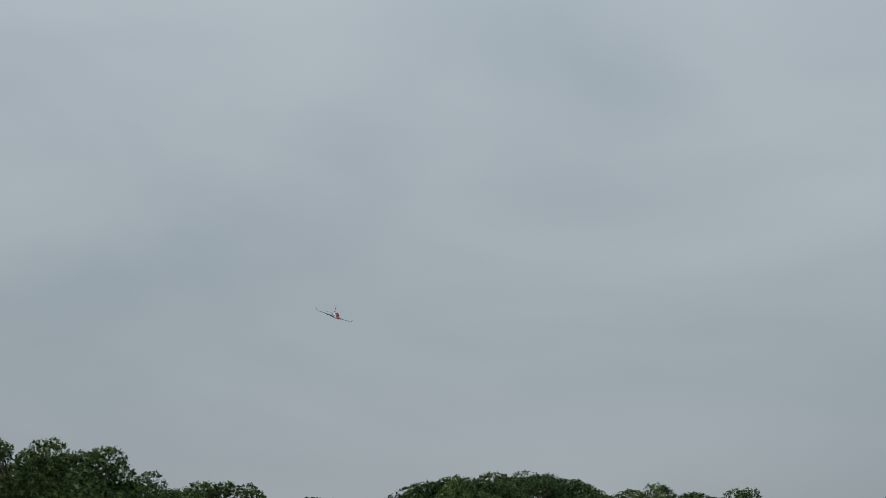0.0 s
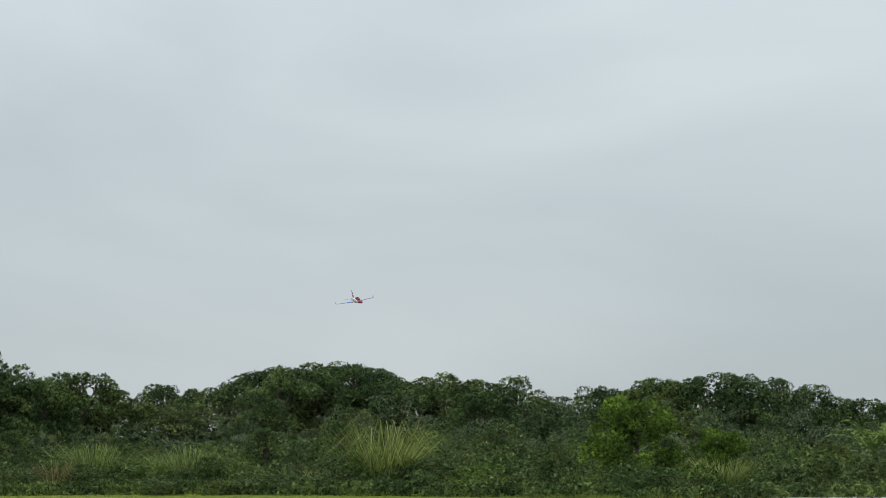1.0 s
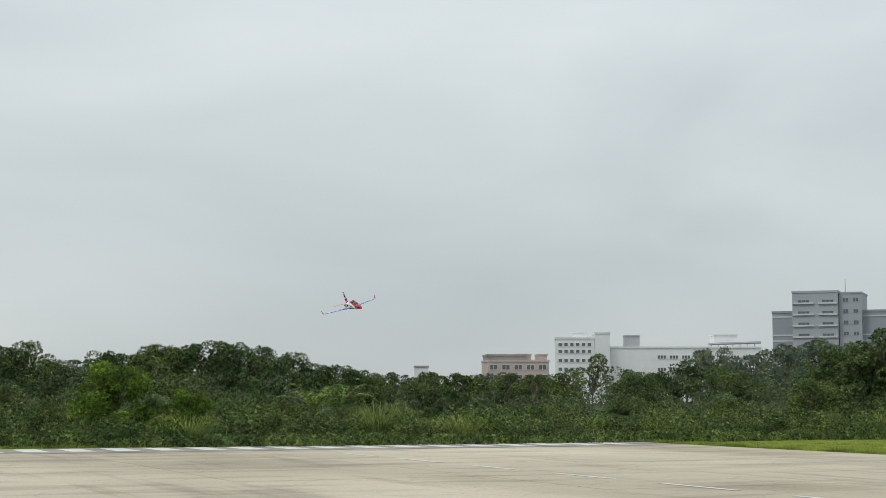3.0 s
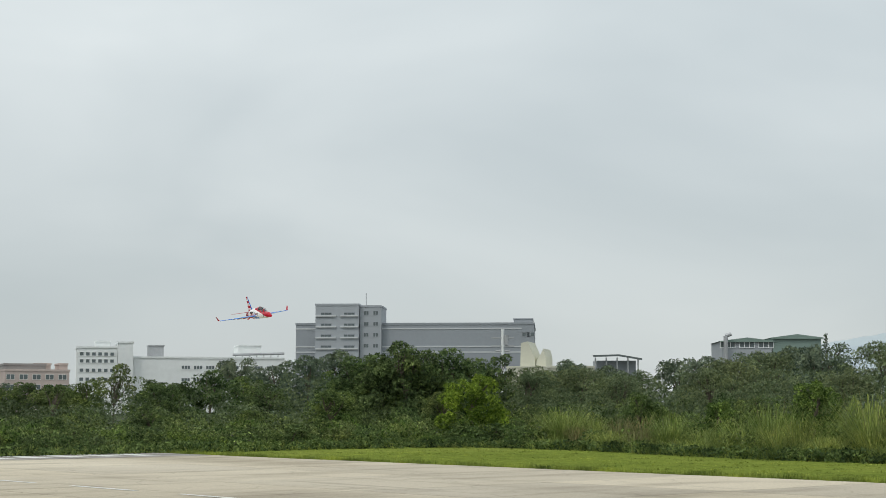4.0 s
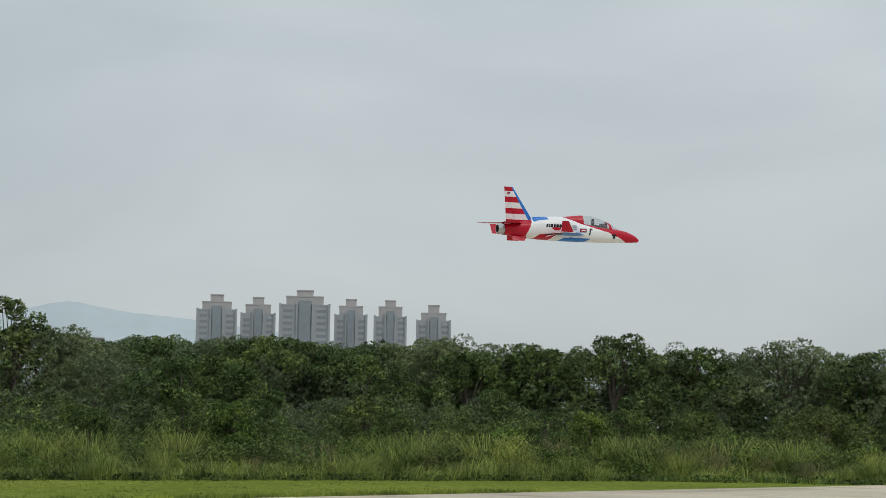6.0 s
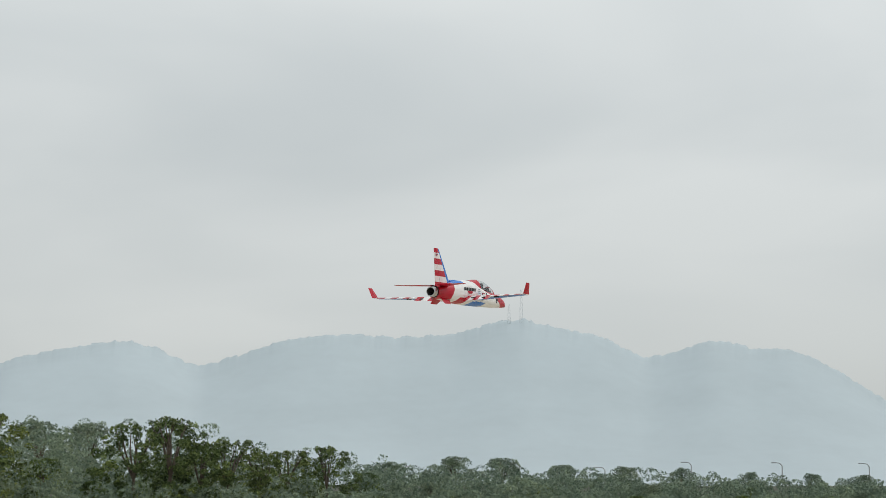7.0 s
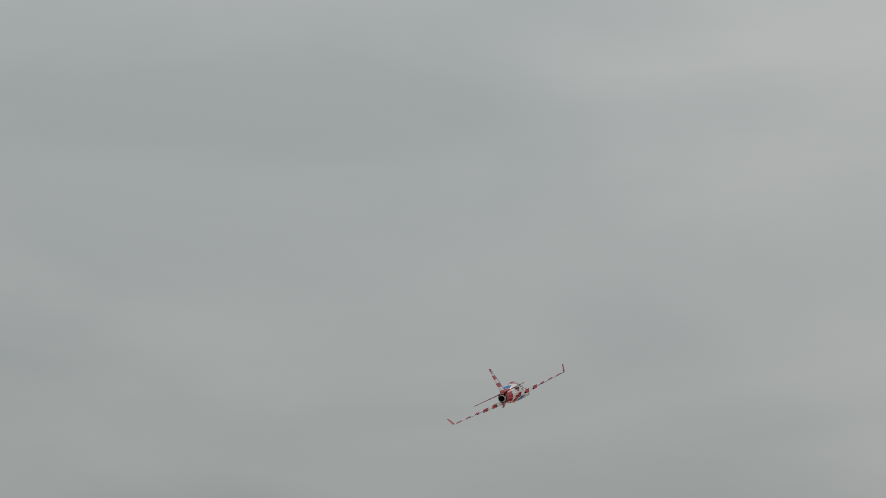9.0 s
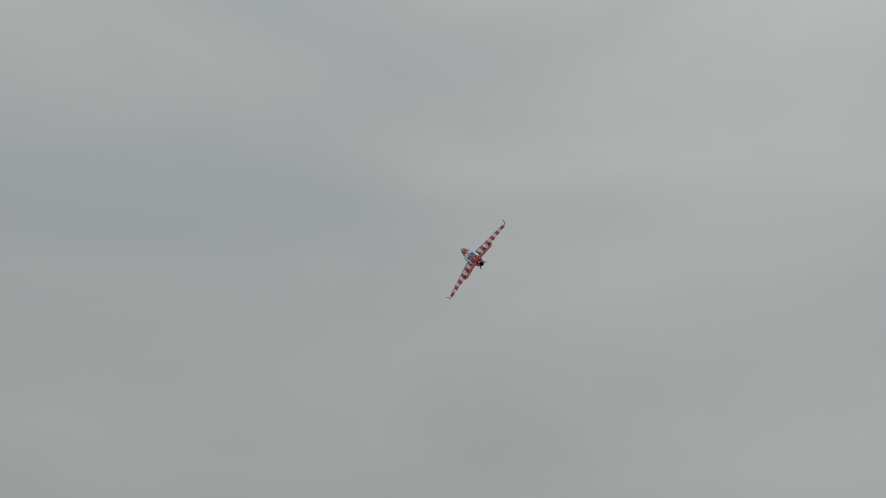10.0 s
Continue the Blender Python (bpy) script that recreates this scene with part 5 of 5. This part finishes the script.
for s in (-1, 1):
    wing = wing_piece("wing", jet, s, 0.09, 1.05, 0.0, 0.74, 48, wing_paint, "blue-edged wing with red and white stripes")
    wing_piece("flap", wing, s, 0.13, 0.52, 0.755, 1.0, 19, wing_paint, "", 0.40)
    wing_piece("aileron", wing, s, 0.53, 1.03, 0.755, 1.0, 25, wing_paint, "", 0.12)
    b = Build()
    rows = []
    for k in range(7):
        f = k / 6
        le, te = -0.47 - 0.09 * f, -0.635 - 0.015 * f
        y, z = s * (1.05 + 0.012 + 0.05 * f), -0.035 + 0.130 * f
        t = 0.007 * (1 - 0.5 * f)
        rows.append([(le, y, z), (le * 0.6 + te * 0.4, y + t, z), (te, y, z), (le * 0.6 + te * 0.4, y - t, z)])
    b.grid(rows, lambda a, c: 1, closed=True)
    b.f.append(tuple(24 + q for q in range(4)))
    b.m.append(1)
    part("winglet", b, PAINTS, wing, "red upright winglet")
    # tailplane
    b = Build()
    rows = []
    for k in range(9):
        f = k / 8
        y = s * (0.05 + 0.42 * f)
        le, te = -0.70 - 0.28 * f, -0.98 - 0.14 * f
        t = 0.010 * (1 - 0.5 * f)
        rows.append([(le, y, 0.08), (le * 0.6 + te * 0.4, y, 0.08 + t), (te, y, 0.08), (le * 0.6 + te * 0.4, y, 0.08 - t)])
    b.grid(rows, lambda a, c: 1, closed=True)
    b.f.append(tuple(32 + q for q in range(4)))
    b.m.append(1)
    part("tailplane", b, PAINTS, jet, "red swept tailplane")
    # ventral fin
    b = Build()
    rows = []
    for f in (0, 1):
        le, te = -0.62 - 0.06 * f, -0.86 + 0.02 * f
        y, z = s * (0.05 + 0.05 * f), -0.075 - 0.068 * f
        rows.append([(le, y, z), ((le + te) / 2, y + 0.006, z), (te, y, z), ((le + te) / 2, y - 0.006, z)])
    b.grid(rows, lambda a, c: 1, closed=True)
    b.f.append((4, 5, 6, 7))
    b.m.append(1)
    part("ventral_fin", b, PAINTS, jet)
    # hinge pods under the wing
    for y in (0.28, 0.44, 0.62):
        b = Build()
        x = -0.40 - 0.12 * (y - 0.1)
        b.tube((x + 0.05, s * y, -0.046), (x - 0.06, s * y, -0.056), 0.012, 0.007, 6)
        part("hinge_pod", b, JK, wing)
    # intake slot, markings
    def patch(name, quads, mats, lab=""):
        bb = Build()
        for (x0, z0, x1, z1, lean, m) in quads:
            n = max(2, int(abs(x1 - x0) / 0.02) + 1)
            mm = 3
            for i in range(n):
                for j in range(mm):
                    qs = []
                    for (u, v) in ((i, j), (i + 1, j), (i + 1, j + 1), (i, j + 1)):
                        z = z0 + (z1 - z0) * v / mm
                        x = x0 + (x1 - x0) * u / n + lean * (z - z0)
                        qs.append((x, s * side(x, z, 0.003), z))
                    bb.quad(*(qs if s < 0 else qs[::-1]), m)
        return part(name, bb, mats, jet, lab)
    patch("intake_slot", [(0.205, -0.035, 0.225, 0.055, 0.22, 0), (0.225, 0.035, 0.26, 0.055, 0.22, 0)], [JK])
    word, x = [], (-0.12 if s < 0 else -0.42)
    for w in (0.032, 0.027, 0.034, 0.034, 0.028, 0.036, 0.013, 0.026):
        word.append((x, 0.046, x + s * w, 0.086, 0.22, 0))
        x += s * (w + 0.008)
    patch("lettering", word, [JK], "row of dark plain marks")
    patch("badge", [(-0.32, 0.022, -0.20, 0.045, 0, 0), (-0.30, 0.010, -0.22, 0.022, 0, 0)], [JR], "red plain badge")
    patch("oval_badge", [(0.07, 0.0, 0.17, 0.046, 0, 0), (0.075, 0.006, 0.165, 0.040, 0, 1), (0.085, 0.014, 0.155, 0.032, 0, 2)], [JK, JR, JW], "red oval badge with dark rim")
    patch("small_marks", [(-0.04, z, 0.03, z + 0.012, 0, 0) for z in (0.025, 0.048, 0.071)], [surface("grey_print", (0.3, 0.32, 0.35), 0.6)])
    patch("nose_emblem", [(0.555, -0.03, 0.625, -0.005, 0, 0), (0.575, -0.062, 0.61, -0.03, 0, 0)], [JK])
# fin and rudder
def fin_piece(name, f0, f1, lab="", parent=jet):
    b = Build()
    n = 26
    rows = []
    hs = [0.07 + 0.465 * k / n for k in range(n + 1)]
    cols = [f0 + (f1 - f0) * q / 4 for q in range(5)]
    for z in hs:
        f = (z - 0.07) / 0.465
        le, te = -0.50 - 0.33 * f, -0.90 - 0.045 * f
        up = [(le + (te - le) * c, 0.010 * (1 - 0.4 * f) * math.sin(math.pi * (0.12 + 0.8 * c)), z) for c in cols]
        rows.append(up + [(x, -y, zz) for x, y, zz in up[::-1]])
    def paint(a, c):
        cc = min(c, 8 - c) if c < 9 else 0
        f = a / n
        if cols[min(cc, 4)] < 0.10:
            return 2
        return 1 if int((1 - f) * 6.6 + 0.001) % 2 == 0 else 0
    b.grid(rows, paint, closed=True)
    b.f.append(tuple(n * 10 + q for q in range(10)))
    b.m.append(1)
    return part(name, b, PAINTS, parent, lab)


fin = fin_piece("fin", 0.0, 0.70, "red and white striped fin with blue leading edge")
fin_piece("rudder", 0.715, 1.0, "", fin)
b = Build()
b.grid([[(-0.18, 0, 0.172), (-0.30, 0.012, 0.170), (-0.52, 0.012, 0.12)], [(-0.20, 0, 0.174), (-0.40, 0.004, 0.178), (-0.54, 0.006, 0.168)], [(-0.18, 0, 0.172), (-0.30, -0.012, 0.170), (-0.52, -0.012, 0.12)]], 2)
part("dorsal_fillet", b, PAINTS, jet)
# small flag on the fin
for s in (-1, 1):
    b = Build()
    b.box(-0.905, s * 0.009 - 0.001, 0.445, -0.865, s * 0.009 + 0.001, 0.470, 0)
    b.box(-0.885, s * 0.011 - 0.001, 0.458, -0.865, s * 0.011 + 0.001, 0.470, 1)
    part("flag_mark", b, [gloss("flag_red", (0.45, 0.1, 0.12)), gloss("flag_blue", (0.05, 0.08, 0.3))], jet)
# cockpit and canopy
CAN = [(0.72, 0.010, 0.058), (0.64, 0.046, 0.094), (0.54, 0.066, 0.144), (0.42, 0.078, 0.190), (0.30, 0.082, 0.215), (0.20, 0.082, 0.220), (0.14, 0.081, 0.217), (0.05, 0.076, 0.208), (-0.06, 0.06, 0.192)]


def canopy_rows(grow=0.0, x0=-1, x1=2):
    rows = []
    for k in range(41):
        x = 0.72 - 0.78 * k / 40
        if not x0 <= x <= x1:
            continue
        w, zt = [float(np.interp(x, [c[0] for c in CAN][::-1], [c[q] for c in CAN][::-1])) for q in (1, 2)]
        zb = section(x)[1] - 0.03
        rows.append([(x, (w + grow) * math.cos(math.pi * q / 16), zb + (zt - zb + grow) * math.sin(math.pi * q / 16)) for q in range(17)])
    return rows


b = Build()
b.grid(canopy_rows(0.0, 0.14))
glass = part("canopy", b, JG, jet, "clear bubble canopy", smooth=True)
glass.visible_shadow = False
b = Build()
b.grid([[(px + (pz - 0.1) * -0.35, py, pz) for px, py, pz in r] for r in canopy_rows(0.004, 0.51, 0.57)])
part("canopy_bow", b, JR, glass, "red canopy frame bow", smooth=True)
b = Build()
b.grid(canopy_rows(0.003, -1, 0.17))
part("canopy_fairing", b, JR, jet, "red fairing behind the canopy", smooth=True)
b = Build()
b.box(0.06, -0.055, 0.06, 0.50, 0.055, 0.098)
part("cockpit_floor", b, JK, jet)
for x in (0.13, 0.31):
    b = Build()
    b.box(x, -0.028, 0.09, x + 0.022, 0.028, 0.165)
    b.box(x, -0.020, 0.165, x + 0.020, 0.020, 0.182)
    b.box(x, -0.028, 0.09, x + 0.07, 0.028, 0.108)
    part("seat", b, JD, jet)
b = Build()
b.box(0.44, -0.04, 0.09, 0.47, 0.04, 0.128)
part("instrument_panel", b, JD, jet)


# ---- what moves ----
def fly(x, y, z, heading, climb, bank):
    """A pose in flight: heading clockwise from +y, nose up, right wing down."""
    h, p, k = radians(heading), radians(climb), radians(bank)
    f = Vector((math.sin(h) * math.cos(p), math.cos(h) * math.cos(p), math.sin(p)))
    le = Vector((-math.cos(h), math.sin(h), 0))
    up = f.cross(le)
    l2 = le * math.cos(k) + up * math.sin(k)
    u2 = f.cross(l2)
    m = Matrix((f, l2, u2)).transposed().to_4x4()
    m.translation = (x, y, z)
    return m


FLIGHT = [
    (0.0, -2.23, 106.96, 15.15, 167.3, -13.4, -16.6),
    (0.5, 2.91, 101.83, 11.88, 167.7, -12.4, -1.6),
    (1.0, 7.98, 94.12, 9.10, 169.9, -7.6, 11.5),
    (1.5, 12.55, 85.93, 7.59, 172.6, -5.0, 15.6),
    (2.0, 16.19, 74.77, 6.41, 175.7, -4.4, 17.5),
    (3.5, 24.07, 46.15, 4.73, 190.1, -3.5, 16.4),
    (4.0, 26.34, 37.05, 4.38, 195.9, -2.0, 10.2),
    (4.5, 27.37, 26.79, 4.10, 199.4, -1.1, 6.2),
    (5.0, 27.79, 14.57, 3.87, 195.4, -0.7, 6.8),
    (5.5, 22.22, -1.03, 4.09, 187.4, 1.8, 4.6),
    (5.7, 18.77, -6.77, 4.13, 192.3, 0.8, 6.1),
    (6.8, 1.53, -23.71, 4.56, 208.5, 3.1, 3.1),
    (7.0, -2.05, -19.57, 4.07, 213.6, 2.7, 1.7),
    (7.2, -4.94, -17.93, 3.88, 219.4, 3.9, -0.2),
    (7.5, -8.23, -15.80, 4.01, 232.9, 10.8, 0.3),
    (8.0, -11.62, -14.29, 5.15, 242.3, 12.0, 0.4),
    (8.5, -15.75, -15.43, 5.48, 243.4, 8.3, -0.7),
    (9.0, -20.26, -17.26, 6.71, 242.4, 14.6, -22.0),
    (9.5, -24.40, -18.91, 9.97, 231.6, 26.5, -46.6),
    (10.0, -27.50, -20.42, 13.71, 218.9, 28.1, -59.1),
]


def motions():
    walk(jet, [(t, fly(*r)) for t, *r in FLIGHT])


motions()
